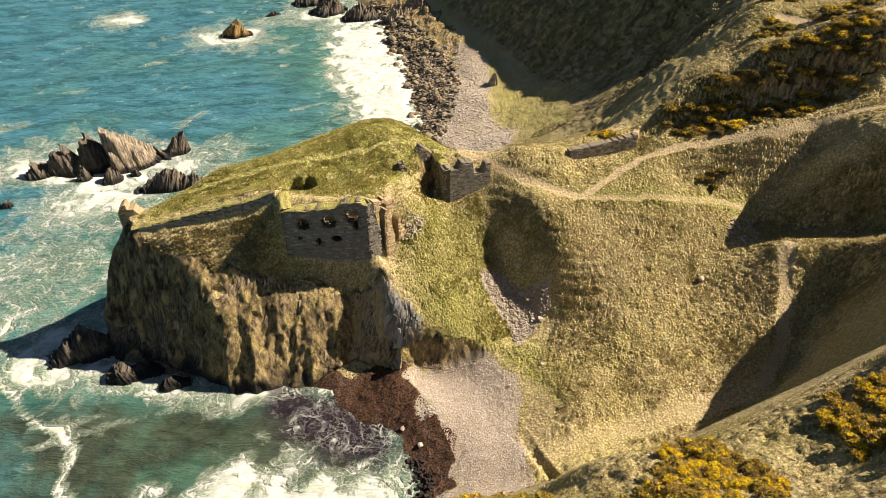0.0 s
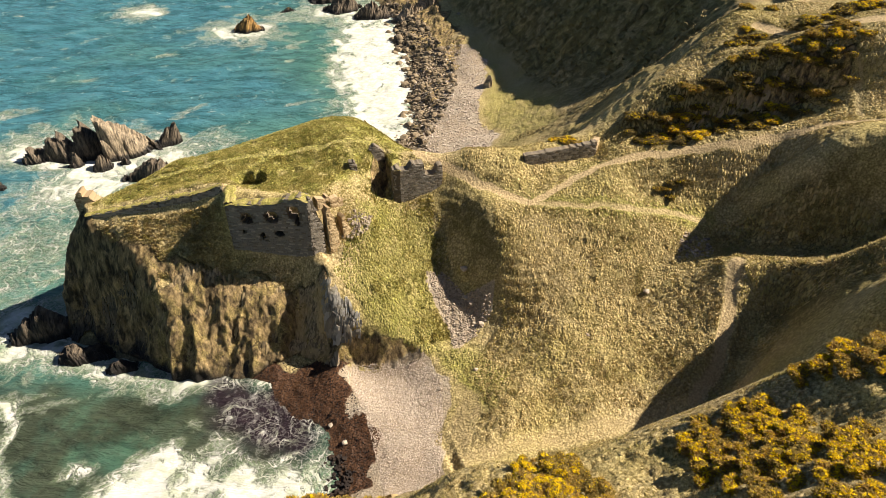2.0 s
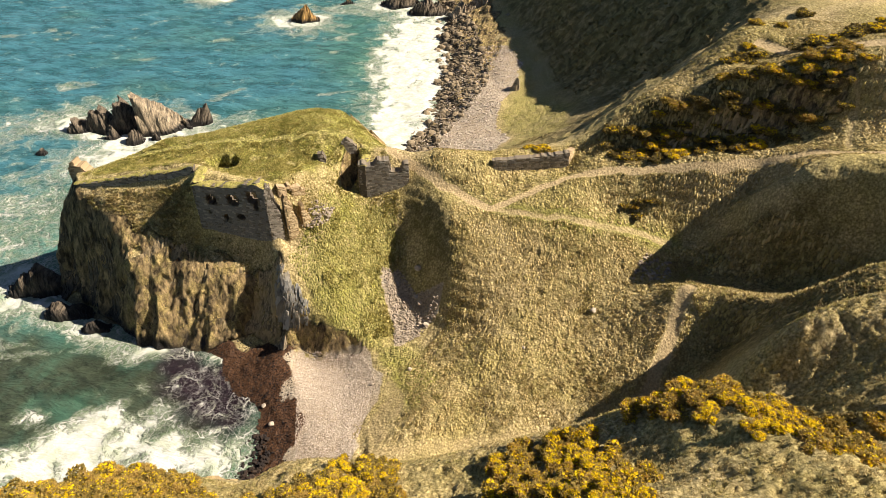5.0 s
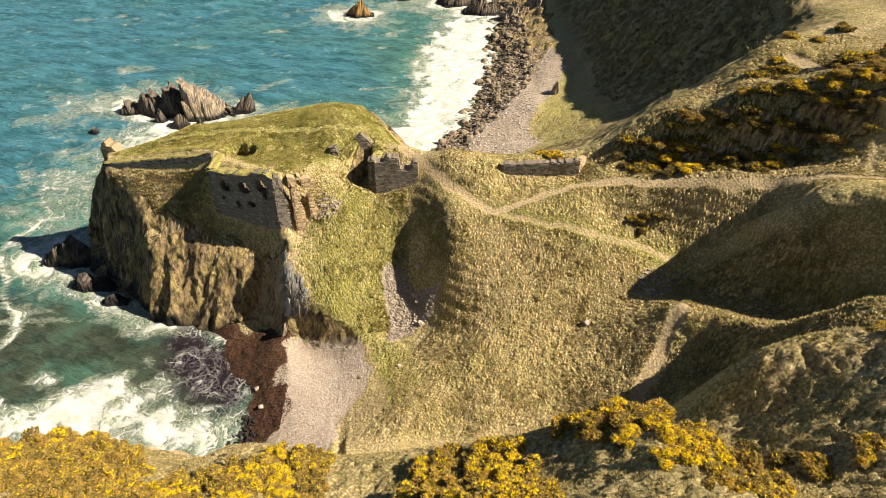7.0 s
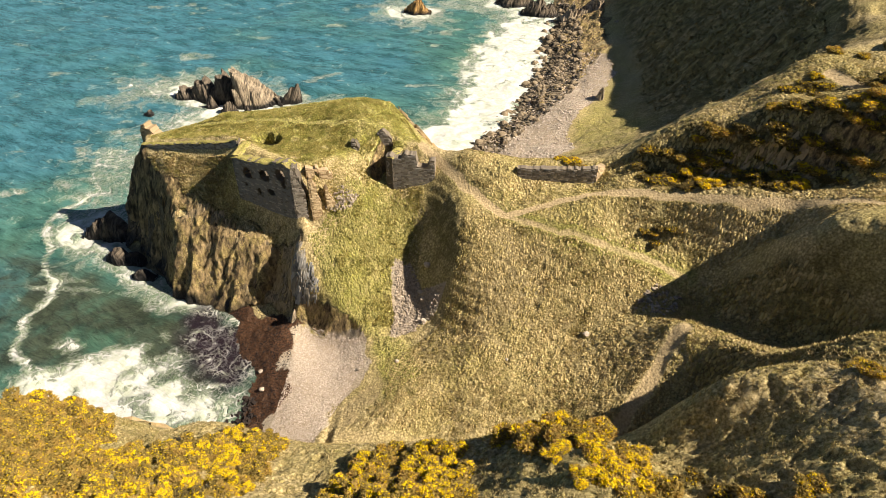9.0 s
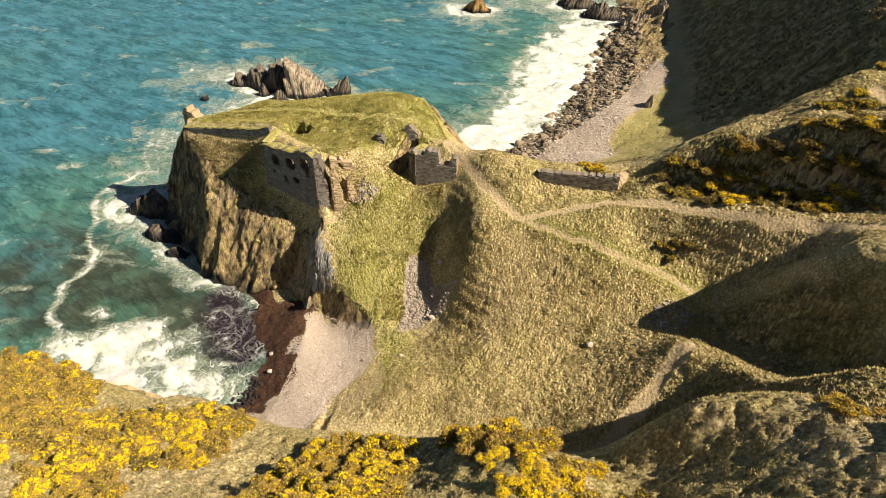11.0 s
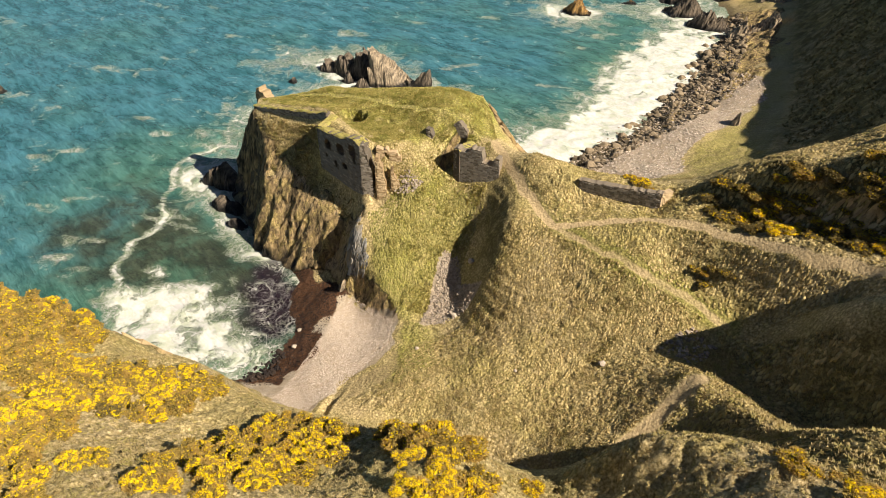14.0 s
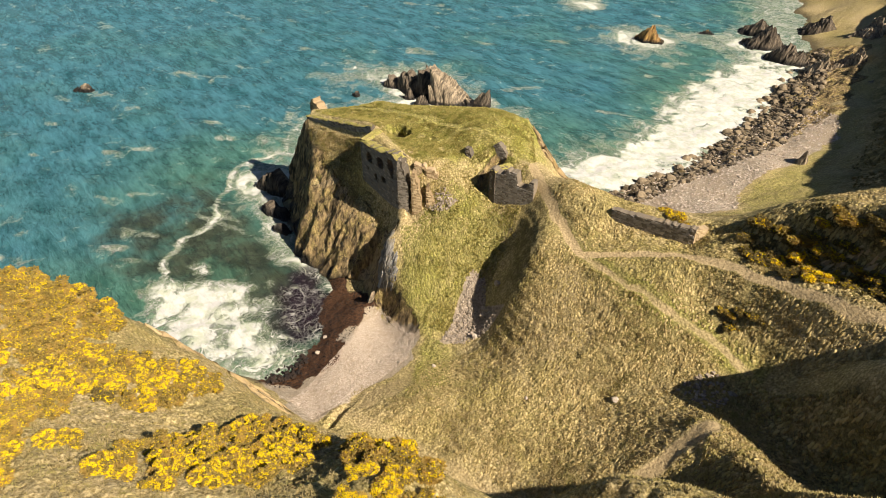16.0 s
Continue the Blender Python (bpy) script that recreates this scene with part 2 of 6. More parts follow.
LAND = [CASTLE_FOOT, CASTLE_BACK_EDGE, CASTLE_TOP, CASTLE_LIP, LIP_BACK, TERRACE_TOP, TERRACE_WALL_FOOT, FRONT_CREASE, TOWER_FOOT, PIER_FOOT, FRONT_ARRIS, ARETE, WEST_EDGE, WEST_FACE, RECESS, SLATE_EDGE, SLATE_LIP, GREEN_SPUR,
        BEACH_BACK, GATE_FOOT, GULLY, NECK_PATH, HIGH_PATH, LOW_PATH, NECK_SPUR, SLOPE_A, SLOPE_B, KNOLL, WALL_FOOT, WALL_BACK, HILL_CREST, HILL_BROW, SPUR_FLAT, HILL_FACE,
        HILL_HIGH, SHADE_HOLLOW, EAST_SPUR, SPUR_FOOT, SCAR, BURN, BURN_BANK, NEAR_RIDGE_EAST, NEAR_RIDGE_BACK, NEAR_RIDGE_FAR, NEAR_FACE, NEAR_DIP, NEAR_RIDGE_MID, NEAR_EDGE,
        NEAR_LEFT, NEAR_SLOPE, NEAR_HIGH, NEAR_FOOT, NEAR_CLIFF, TIDE_EDGE, BEACH_MID, NECK_NORTH, NECK_FOOT]
LAND_FAR = [FAR_SHORE, FAR_BEACH, FAR_FOOT, FAR_CLIFF, FAR_EDGE, INLAND, BEHIND, SHORE_BEHIND, SEABED, DEEP]
_knots = np.array([p for line in LAND for p in along(line, 1.8)] + [p for line in LAND_FAR for p in along(line, 6.0)])
_soft2 = 0.8 ** 2


def _surface(knots):
    n = len(knots)
    r = np.sqrt((knots[:, None, 0] - knots[None, :, 0]) ** 2 + (knots[:, None, 1] - knots[None, :, 1]) ** 2 + _soft2)
    a = np.zeros((n + 1, n + 1))
    a[:n, :n] = -r + 0.12 * np.eye(n)
    a[:n, n] = a[n, :n] = 1
    return np.linalg.solve(a, np.append(knots[:, 2], 0))


_weights = _surface(_knots)


def land(x, y):
    """Height of the smooth ground."""
    x, y = np.broadcast_arrays(np.asarray(x, float), np.asarray(y, float))
    px, py = np.clip(x, -95, 125).ravel(), np.clip(y, -65, 320).ravel()
    out = np.empty(px.size)
    for i in range(0, px.size, 20000):
        s = slice(i, i + 20000)
        out[s] = _weights[-1] - np.sqrt((px[s, None] - _knots[None, :, 0]) ** 2 + (py[s, None] - _knots[None, :, 1]) ** 2 + _soft2) @ _weights[:-1]
    return out.reshape(x.shape)


def steps(*spans):
    """Grid lines: spans of (from, to, step at the start, step at the end)."""
    out = []
    for a, b, s0, s1 in spans:
        x = a
        while x < b - 1e-6:
            out.append(x)
            x += s0 + (s1 - s0) * (x - a) / (b - a)
    return np.array(out + [spans[-1][1]])


def grid_mesh(name, x, y, z, attributes, material):
    """A sheet of quads over a grid, with masks stored on its points."""
    ny, nx = z.shape
    mesh = bpy.data.meshes.new(name)
    idx = np.arange(nx * ny).reshape(ny, nx)
    quads = np.stack([idx[:-1, :-1], idx[:-1, 1:], idx[1:, 1:], idx[1:, :-1]], -1).reshape(-1, 4)
    mesh.vertices.add(nx * ny)
    mesh.vertices.foreach_set("co", np.stack([x, y, z], -1).astype(np.float32).ravel())
    mesh.loops.add(quads.size)
    mesh.loops.foreach_set("vertex_index", quads.astype(np.int32).ravel())
    mesh.polygons.add(len(quads))
    mesh.polygons.foreach_set("loop_start", np.arange(0, quads.size, 4, dtype=np.int32))
    mesh.polygons.foreach_set("use_smooth", np.ones(len(quads), bool))
    mesh.update(calc_edges=True)
    for key, values in attributes.items():
        mesh.attributes.new(key, "FLOAT", "POINT").data.foreach_set("value", values.astype(np.float32).ravel())
    mesh.materials.append(material)
    return new(name, mesh)


# ---- materials ----
def material(name):
    m = bpy.data.materials.new(name)
    m.use_nodes = True
    return m, m.node_tree.nodes, m.node_tree.links, m.node_tree.nodes["Principled BSDF"]


class Nodes:
    """Short-hand for building node trees."""

    def __init__(self, name):
        self.mat, self.n, self.l, self.bsdf = material(name)
        self.coord = self.n.new("ShaderNodeTexCoord").outputs["Object"]

    def put(self, socket, value):
        if isinstance(value, bpy.types.NodeSocket):
            self.l.new(value, socket)
        elif isinstance(value, tuple) and len(value) == 3 and socket.type == "RGBA":
            socket.default_value = (*value, 1)
        else:
            socket.default_value = value

    def noise(self, scale, detail=4, rough=0.6, vector=None, distortion=0.0):
        t = self.n.new("ShaderNodeTexNoise")
        self.put(t.inputs["Vector"], vector or self.coord)
        t.inputs["Scale"].default_value, t.inputs["Detail"].default_value = scale, detail
        t.inputs["Roughness"].default_value, t.inputs["Distortion"].default_value = rough, distortion
        return t.outputs["Fac"]

    def cells(self, scale, feature="F1", vector=None, out="Distance"):
        t = self.n.new("ShaderNodeTexVoronoi")
        t.feature = feature
        self.put(t.inputs["Vector"], vector or self.coord)
        t.inputs["Scale"].default_value = scale
        return t.outputs[out]

    def stretch(self, sx, sy, sz, rx=0, ry=0, rz=0):
        t = self.n.new("ShaderNodeMapping")
        self.l.new(self.coord, t.inputs["Vector"])
        t.inputs["Scale"].default_value = (sx, sy, sz)
        t.inputs["Rotation"].default_value = (radians(rx), radians(ry), radians(rz))
        return t.outputs[0]

    def span(self, value, a, b, c=0.0, d=1.0):
        t = self.n.new("ShaderNodeMapRange")
        t.interpolation_type = "SMOOTHSTEP"
        self.put(t.inputs["Value"], value)
        for key, v in (("From Min", a), ("From Max", b), ("To Min", c), ("To Max", d)):
            self.put(t.inputs[key], v)
        return t.outputs["Result"]

    def calc(self, op, a, b=0.0):
        t = self.n.new("ShaderNodeMath")
        t.operation = op
        self.put(t.inputs[0], a)
        self.put(t.inputs[1], b)
        return t.outputs[0]

    def mix(self, fac, a, b):
        t = self.n.new("ShaderNodeMix")
        t.data_type = "RGBA"
        self.put(t.inputs[0], fac)
        self.put(t.inputs[6], a)
        self.put(t.inputs[7], b)
        return t.outputs[2]

    def scale_colour(self, colour, fac):
        t = self.n.new("ShaderNodeVectorMath")
        t.operation = "SCALE"
        self.put(t.inputs[0], colour)
        self.put(t.inputs["Scale"], fac)
        return t.outputs[0]

    def mask(self, name):
        t = self.n.new("ShaderNodeAttribute")
        t.attribute_name = name
        return t.outputs["Fac"]

    def random(self):
        return self.n.new("ShaderNodeObjectInfo").outputs["Random"]

    def island(self):
        return self.n.new("ShaderNodeNewGeometry").outputs["Random Per Island"]

    def bump(self, height, strength=0.5, distance=0.1, after=None):
        t = self.n.new("ShaderNodeBump")
        t.inputs["Strength"].default_value, t.inputs["Distance"].default_value = strength, distance
        self.l.new(height, t.inputs["Height"])
        if after:
            self.l.new(after, t.inputs["Normal"])
        return t.outputs[0]

    def done(self, colour, rough=0.9, normal=None, specular=0.25, **more):
        self.put(self.bsdf.inputs["Base Color"], colour)
        self.put(self.bsdf.inputs["Roughness"], rough)
        self.put(self.bsdf.inputs["Specular IOR Level"], specular)
        if normal:
            self.l.new(normal, self.bsdf.inputs["Normal"])
        for key, v in more.items():
            self.put(self.bsdf.inputs[key], v)
        return self.mat


def ground_material():
    m = Nodes("ground")
    big, mid, fine = m.noise(0.09, 5), m.noise(0.55, 6, 0.65), m.noise(5.0, 8, 0.72)
    tuft = m.cells(3.4, vector=m.stretch(1, 1, 0.6))
    # turf: straw, olive and green by turns
    straw = m.mix(m.span(fine, 0.36, 0.64), (0.30, 0.22, 0.088), (0.77, 0.61, 0.33))
    olive = m.mix(m.span(fine, 0.36, 0.64), (0.20, 0.165, 0.045), (0.64, 0.525, 0.19))
    green = m.mix(m.span(fine, 0.36, 0.66), (0.13, 0.14, 0.02), (0.52, 0.475, 0.11))
    patch = m.calc("ADD", m.calc("MULTIPLY", mid, 0.35), big)
    turf = m.mix(m.span(patch, 0.52, 0.84, 0.0, 0.75), straw, olive)
    turf = m.mix(m.calc("MULTIPLY", m.mask("lush"), m.span(mid, 0.25, 0.62, 0.25, 1.0)), turf, green)
    # dark heath and soil; the same colour also paints shade on turf
    turf = m.mix(m.calc("MULTIPLY", m.mask("heath_shade"), m.span(mid, 0.35, 0.6, 0.35, 1.0)), turf, m.mix(m.span(fine, 0.35, 0.7), (0.062, 0.052, 0.018), (0.175, 0.138, 0.046)))
    # shade between tufts, put into the colour of the gaps
    turf = m.mix(m.span(m.calc("ADD", tuft, m.calc("MULTIPLY", fine, 0.3)), 0.42, 0.8, 0.0, 0.42), turf, (0.09, 0.07, 0.026))
    # bare earth of trodden ways
    earth = m.mix(m.span(fine, 0.3, 0.7), (0.34, 0.25, 0.125), (0.62, 0.47, 0.26))
    colour = m.mix(m.span(m.calc("ADD", m.mask("path"), m.calc("MULTIPLY", m.calc("SUBTRACT", mid, 0.5), 0.5)), 0.3, 0.65), turf, earth)
    # rock in steep beds
    beds = m.noise(1.0, 6, 0.65, m.stretch(1.3, 1.3, 0.22, 0, 14, 0))
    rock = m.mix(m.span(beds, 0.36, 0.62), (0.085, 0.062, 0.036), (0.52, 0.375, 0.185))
    rock = m.mix(m.span(mid, 0.5, 0.64, 0, 0.6), rock, (0.40, 0.28, 0.12))
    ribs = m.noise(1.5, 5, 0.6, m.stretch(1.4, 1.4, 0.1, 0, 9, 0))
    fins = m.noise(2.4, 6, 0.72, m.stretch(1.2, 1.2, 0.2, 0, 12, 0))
    ledge = m.mix(m.span(fine, 0.35, 0.65), (0.23, 0.175, 0.055), (0.68, 0.515, 0.215))
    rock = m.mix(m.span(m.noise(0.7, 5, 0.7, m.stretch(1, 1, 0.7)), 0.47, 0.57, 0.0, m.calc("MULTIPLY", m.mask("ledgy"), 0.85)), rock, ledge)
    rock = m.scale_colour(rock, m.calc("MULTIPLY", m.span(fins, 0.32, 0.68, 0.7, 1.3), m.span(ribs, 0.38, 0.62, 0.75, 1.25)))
    edge = m.calc("ADD", m.mask("rock"), m.calc("MULTIPLY", m.calc("SUBTRACT", mid, 0.5), 0.9))
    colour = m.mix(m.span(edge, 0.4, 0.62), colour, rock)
    colour = m.mix(m.mask("wet"), colour, (0.022, 0.019, 0.016))
    # shingle, scree and weed
    stone = m.cells(11, out="Color")
    grey = m.n.new("ShaderNodeSeparateColor")
    m.l.new(stone, grey.inputs[0])
    pebble = m.mix(grey.outputs[0], (0.29, 0.235, 0.165), (0.68, 0.58, 0.45))
    pebble = m.mix(m.span(m.cells(11, "DISTANCE_TO_EDGE"), 0.0, 0.12, 0.55, 0.0), pebble, (0.10, 0.075, 0.05))
    pebble = m.mix(m.span(m.calc("ADD", m.calc("MULTIPLY", mid, 0.5), m.calc("MULTIPLY", big, 0.5)), 0.42, 0.58, 0, 0.6), pebble, (0.36, 0.275, 0.175))
    colour = m.mix(m.span(m.calc("ADD", m.mask("shingle"), m.calc("MULTIPLY", m.calc("SUBTRACT", fine, 0.5), 0.5)), 0.35, 0.6), colour, pebble)
    weed = m.mix(m.span(fine, 0.35, 0.7), (0.026, 0.013, 0.007), (0.135, 0.066, 0.032))
    colour = m.mix(m.span(m.calc("ADD", m.mask("weed"), m.calc("MULTIPLY", m.calc("SUBTRACT", fine, 0.5), 1.1)), 0.4, 0.6), colour, weed)
    b = m.bump(m.calc("ADD", m.calc("MULTIPLY", tuft, -0.6), fine), 0.9, 0.13)
    b = m.bump(m.calc("MULTIPLY", m.calc("ADD", beds, m.calc("MULTIPLY", fins, 0.7)), m.span(edge, 0.3, 0.6)), 1.0, 0.5, b)
    b = m.bump(m.calc("MULTIPLY", m.noise(3.5, 8, 0.75, m.stretch(1.5, 1.5, 0.6, 0, 12, 0)), m.span(edge, 0.3, 0.6)), 1.0, 0.35, b)
    rough = m.span(m.mask("wet"), 0, 1, 0.92, 0.45)
    return m.done(colour, rough, b, 0.2)


def sea_material():
    m = Nodes("sea_water")
    swell, chop = m.noise(0.16, 3, 0.5, m.stretch(0.7, 1.9, 1, 0, 0, -25)), m.noise(0.62, 6, 0.62, m.stretch(0.6, 1.9, 1, 0, 0, -22), 0.6)
    ripple = m.noise(2.6, 5, 0.68, m.stretch(0.7, 1.7, 1, 0, 0, -15))
    # light and dark by wave noise: sky reflection on wavelets painted into the colour
    tone = m.calc("ADD", m.calc("MULTIPLY", swell, 0.45), m.calc("ADD", m.calc("MULTIPLY", chop, 0.40), m.calc("MULTIPLY", ripple, 0.15)))
    deep = m.mix(m.span(tone, 0.38, 0.62), (0.024, 0.098, 0.110), (0.074, 0.224, 0.270))
    green = m.mix(m.span(tone, 0.38, 0.62), (0.036, 0.104, 0.066), (0.098, 0.222, 0.140))
    water = m.mix(m.mask("shallow"), deep, green)
    water = m.mix(m.calc("MULTIPLY", m.mask("murk"), m.span(m.noise(0.14, 4), 0.3, 0.55, 0.3, 0.95)), water, m.mix(m.span(tone, 0.4, 0.62), (0.030, 0.036, 0.020), (0.062, 0.074, 0.042)))
    water = m.mix(m.mask("weedy"), water, (0.020, 0.011, 0.017))
    warp = m.noise(0.26, 5, 0.6, distortion=0.9)
    wisp = m.calc("ABSOLUTE", m.calc("SUBTRACT", m.noise(0.36, 4, 0.52, distortion=0.7), 0.5))
    wisp2 = m.calc("ABSOLUTE", m.calc("SUBTRACT", m.noise(0.8, 3.5, 0.52, m.stretch(1, 1, 1, 0, 0, 70), distortion=0.6), 0.5))
    wisp3 = m.calc("ABSOLUTE", m.calc("SUBTRACT", m.noise(1.7, 3, 0.5, distortion=0.5), 0.5))
    web = m.calc("MAXIMUM", m.calc("MAXIMUM", m.span(wisp, 0.002, 0.036, 1.0, 0.0), m.span(wisp2, 0.002, 0.032, 0.8, 0.0)), m.span(wisp3, 0.0, 0.06, 0.45, 0.0))
    foam_in = m.mask("foam")
    grain = m.noise(1.5, 5, 0.65)
    field = m.calc("ADD", m.calc("ADD", foam_in, m.calc("MULTIPLY", m.calc("SUBTRACT", warp, 0.5), 1.15)), m.calc("MULTIPLY", m.calc("SUBTRACT", grain, 0.5), 0.28))
    solid = m.calc("MULTIPLY", m.span(field, 0.58, 0.92), m.span(m.mask("weedy"), 0.2, 0.9, 1.0, 0.35))
    strand = m.calc("MULTIPLY", m.calc("MULTIPLY", m.span(field, 0.22, 0.55), web), m.span(m.mask("weedy"), 0.2, 0.9, 1.0, 0.95))
    foam = m.calc("MAXIMUM", solid, strand)
    milky = m.calc("MULTIPLY", m.span(field, 0.12, 0.75, 0.0, 0.75), m.span(m.mask("weedy"), 0.0, 0.8, 1.0, 0.0))
    water = m.mix(milky, water, (0.30, 0.37, 0.22))
    froth = m.mix(m.span(m.calc("ADD", m.calc("MULTIPLY", m.noise(0.45, 5, 0.65), 0.6), m.calc("MULTIPLY", grain, 0.4)), 0.44, 0.6, 0.0, 0.75), (0.66, 0.64, 0.59), (0.47, 0.50, 0.35))
    colour = m.mix(foam, water, froth)
    height = m.calc("ADD", m.calc("ADD", m.calc("MULTIPLY", chop, 0.7), m.calc("MULTIPLY", ripple, 0.20)), m.calc("MULTIPLY", foam, 0.12))
    height = m.calc("MULTIPLY", height, m.span(foam, 0.0, 0.8, 1.0, 0.35))
    b = m.bump(height, 1.0, 1.0)
    return m.done(colour, m.span(foam, 0, 0.6, 0.27, 0.85), b, 0.5, IOR=1.33)

GROUND, SEA = ground_material(), sea_material()

# ---- the ground ----
GRASS_BEACH = [(8.4, 36), (8.2, 41), (8.0, 45.7), (7.8, 50), (5.2, 53.4), (0, 53.2), (-4.5, 53.4), (-9, 53), (-9, 51), (-16, 50), (-16, 46), (-8, 40), (-6, 35.5), (2, 35.5)]
WEED_BED = [(-4.6, 53.8), (-12.5, 53.8), (-20, 51), (-18, 46), (-8, 38), (-2, 35), (1.2, 38.5), (1.2, 41), (-0.9, 46.5), (-3.2, 50)]
FAR_SHINGLE = [(0.5, 96), (6.5, 99), (11.5, 103), (13.2, 109.5), (9.6, 117), (9.2, 125), (9.8, 136), (10.5, 148), (5, 158), (-3, 160), (-7, 146), (-5, 130), (-5, 112), (-7, 98)]
SCREE = [(4.6, 62.6), (6.6, 63.0), (9.5, 60.6), (12.4, 60.2), (12.6, 58), (10.8, 55.6), (8.4, 54.6), (7.4, 57.6)]
LUSH_TOP = [(-36, 62.5), (-19, 65), (-8, 64), (-4, 68.5), (2, 75), (-4, 82), (-12, 82), (-22, 76), (-33, 68)]
LUSH_SLOPE = [(-4, 66), (0, 69), (5, 68), (6, 62), (6, 56), (9, 50), (13, 46), (15, 51), (10, 54.5), (4, 53.5), (-2, 56.5)]
LUSH_TERRACE = [(13, 69.2), (17, 72.5), (24, 74.5), (36, 70.5), (38, 68.2), (28, 66.6), (17, 66.6)]
FAR_TURF = [(12, 101), (24, 103), (23, 116), (16, 126), (12, 146), (10, 140), (10.5, 118), (14.5, 110)]
HEATH = [(26, 78), (30, 75.2), (38, 75.2), (44, 75.4), (54, 76.5), (56, 88), (48, 89), (40, 84)]


def build_ground():
    gx = steps((-2500, -120, 400, 60), (-120, -48, 8, 0.8), (-48, -46, 0.5, 0.2), (-46, 54, 0.2, 0.2), (54, 70, 0.24, 1.0), (70, 140, 1.2, 8), (140, 2500, 10, 400))
    gy = steps((-2500, -80, 400, 20), (-80, 12, 6, 0.6), (12, 50, 0.2, 0.2), (50, 62, 0.15, 0.15), (62, 86, 0.2, 0.2), (86, 130, 0.24, 0.55), (130, 240, 0.55, 1.5), (240, 330, 2, 10), (330, 2500, 15, 400))
    x, y = np.meshgrid(gx, gy)
    z = land(x, y)
    core = (x > -50) & (x < 72) & (y > 8) & (y < 250)
    gz_y, gz_x = np.gradient(z, gy, gx)
    slope = np.hypot(gz_x, gz_y)
    nx_, ny_ = -gz_x / (slope + 1e-6), -gz_y / (slope + 1e-6)
    steep = smooth(0.95, 1.7, slope + 0.35 * fbm(x, y, 4, 4, 2))
    # ledge grass brightens the sunlit front; the west face stays dark for its shade
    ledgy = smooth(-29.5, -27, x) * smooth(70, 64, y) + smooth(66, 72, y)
    castle = blot(x, y, [(-47, 50), (-24, 48), (-11, 51), (-6, 53), (-6.2, 57.5), (-6.8, 59), (-14, 58.9), (-27, 58.5), (-36, 61.6), (-37, 64), (-28, 73), (-8, 83), (-2, 80), (2, 84), (-8, 98), (-30, 86)], 0.8, 0.7)
    far_rock = smooth(1.0, 1.9, slope + 0.5 * fbm(x, y, 7, 4, 5)) * smooth(96, 106, y)
    near_rock = smooth(1.1, 1.8, slope) * blot(x, y, [(-26, 0), (-4, 22), (4, 29.5), (12, 33), (10, 38), (-12, 36), (-30, 20)], 1.5, 1)
    hill_rock = smooth(0.9, 1.4, slope + 0.6 * fbm(x, y, 5, 4, 9)) * blot(x, y, [(43, 75.5), (54, 76.5), (54, 82), (44, 81)], 1, 1) * 0.8
    slate_rock = blot(x, y, [(-7.5, 58), (-6, 57), (-2.5, 55.2), (1, 54.6), (4.6, 54.2), (4.6, 52.9), (0, 52.4), (-5, 52.8), (-8, 54.5)], 0.5, 0.6) * smooth(0.7, 1.2, slope)
    rock = np.maximum.reduce([castle * smooth(0.55, 1.15, slope + 0.3 * fbm(x, y, 3, 4, 4)), far_rock * 0.75, near_rock, hill_rock, slate_rock])
    shingle = np.maximum(blot(x, y, GRASS_BEACH, 0.9, 0.9), blot(x, y, FAR_SHINGLE, 1.0, 0.8))
    scree = blot(x, y, SCREE, 0.5, 0.7)
    weed = blot(x, y, WEED_BED, 0.9, 1.7) * (rock < 0.5)
    shore_rock = blot(x, y, [(-8, 95), (0, 97), (-2, 112), (0, 124), (1, 135), (4, 150), (2, 165), (-4, 185), (-12, 205), (-30, 205), (-20, 180), (-13, 160), (-9, 140), (-7, 120), (-9, 105)], 2.0, 2.0)
    lush = np.maximum.reduce([blot(x, y, LUSH_TOP, 1, 1), 0.9 * blot(x, y, LUSH_SLOPE, 1.5, 1.5), 0.85 * smooth(1.7, 0.7, line_distance(x, y, LOW_PATH)[0] + 0.4 * fbm(x, y, 2, 3, 4)), 0.3 * blot(x, y, LUSH_TERRACE, 0.8, 0.8), 0.55 * blot(x, y, FAR_TURF, 1, 1)])
    # real heath and soil, plus painted shade on hill, far slope, hollow, gully, spur
    heath_shade = np.maximum.reduce([blot(x, y, HEATH, 1.5, 2), 0.38 * smooth(76, 80, y) * smooth(26, 32, x) * smooth(100, 92, y), 0.9 * smooth(0.3, 0.8, slope) * smooth(84, 100, y) * smooth(8, 14, x + 0.25 * (y - 100)), 0.75 * blot(x, y, [(40.5, 67.5), (48, 66), (62, 56), (62, 48), (48, 46), (42, 50), (41, 60)], 1.5, 2),
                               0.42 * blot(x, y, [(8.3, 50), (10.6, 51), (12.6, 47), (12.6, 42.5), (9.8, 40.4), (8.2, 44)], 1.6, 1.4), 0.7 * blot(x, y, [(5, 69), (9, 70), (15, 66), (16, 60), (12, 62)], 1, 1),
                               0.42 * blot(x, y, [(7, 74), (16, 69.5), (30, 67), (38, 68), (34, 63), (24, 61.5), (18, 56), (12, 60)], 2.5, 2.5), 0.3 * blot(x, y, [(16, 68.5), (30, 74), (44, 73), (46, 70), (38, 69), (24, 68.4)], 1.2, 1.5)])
    path = np.zeros_like(z)
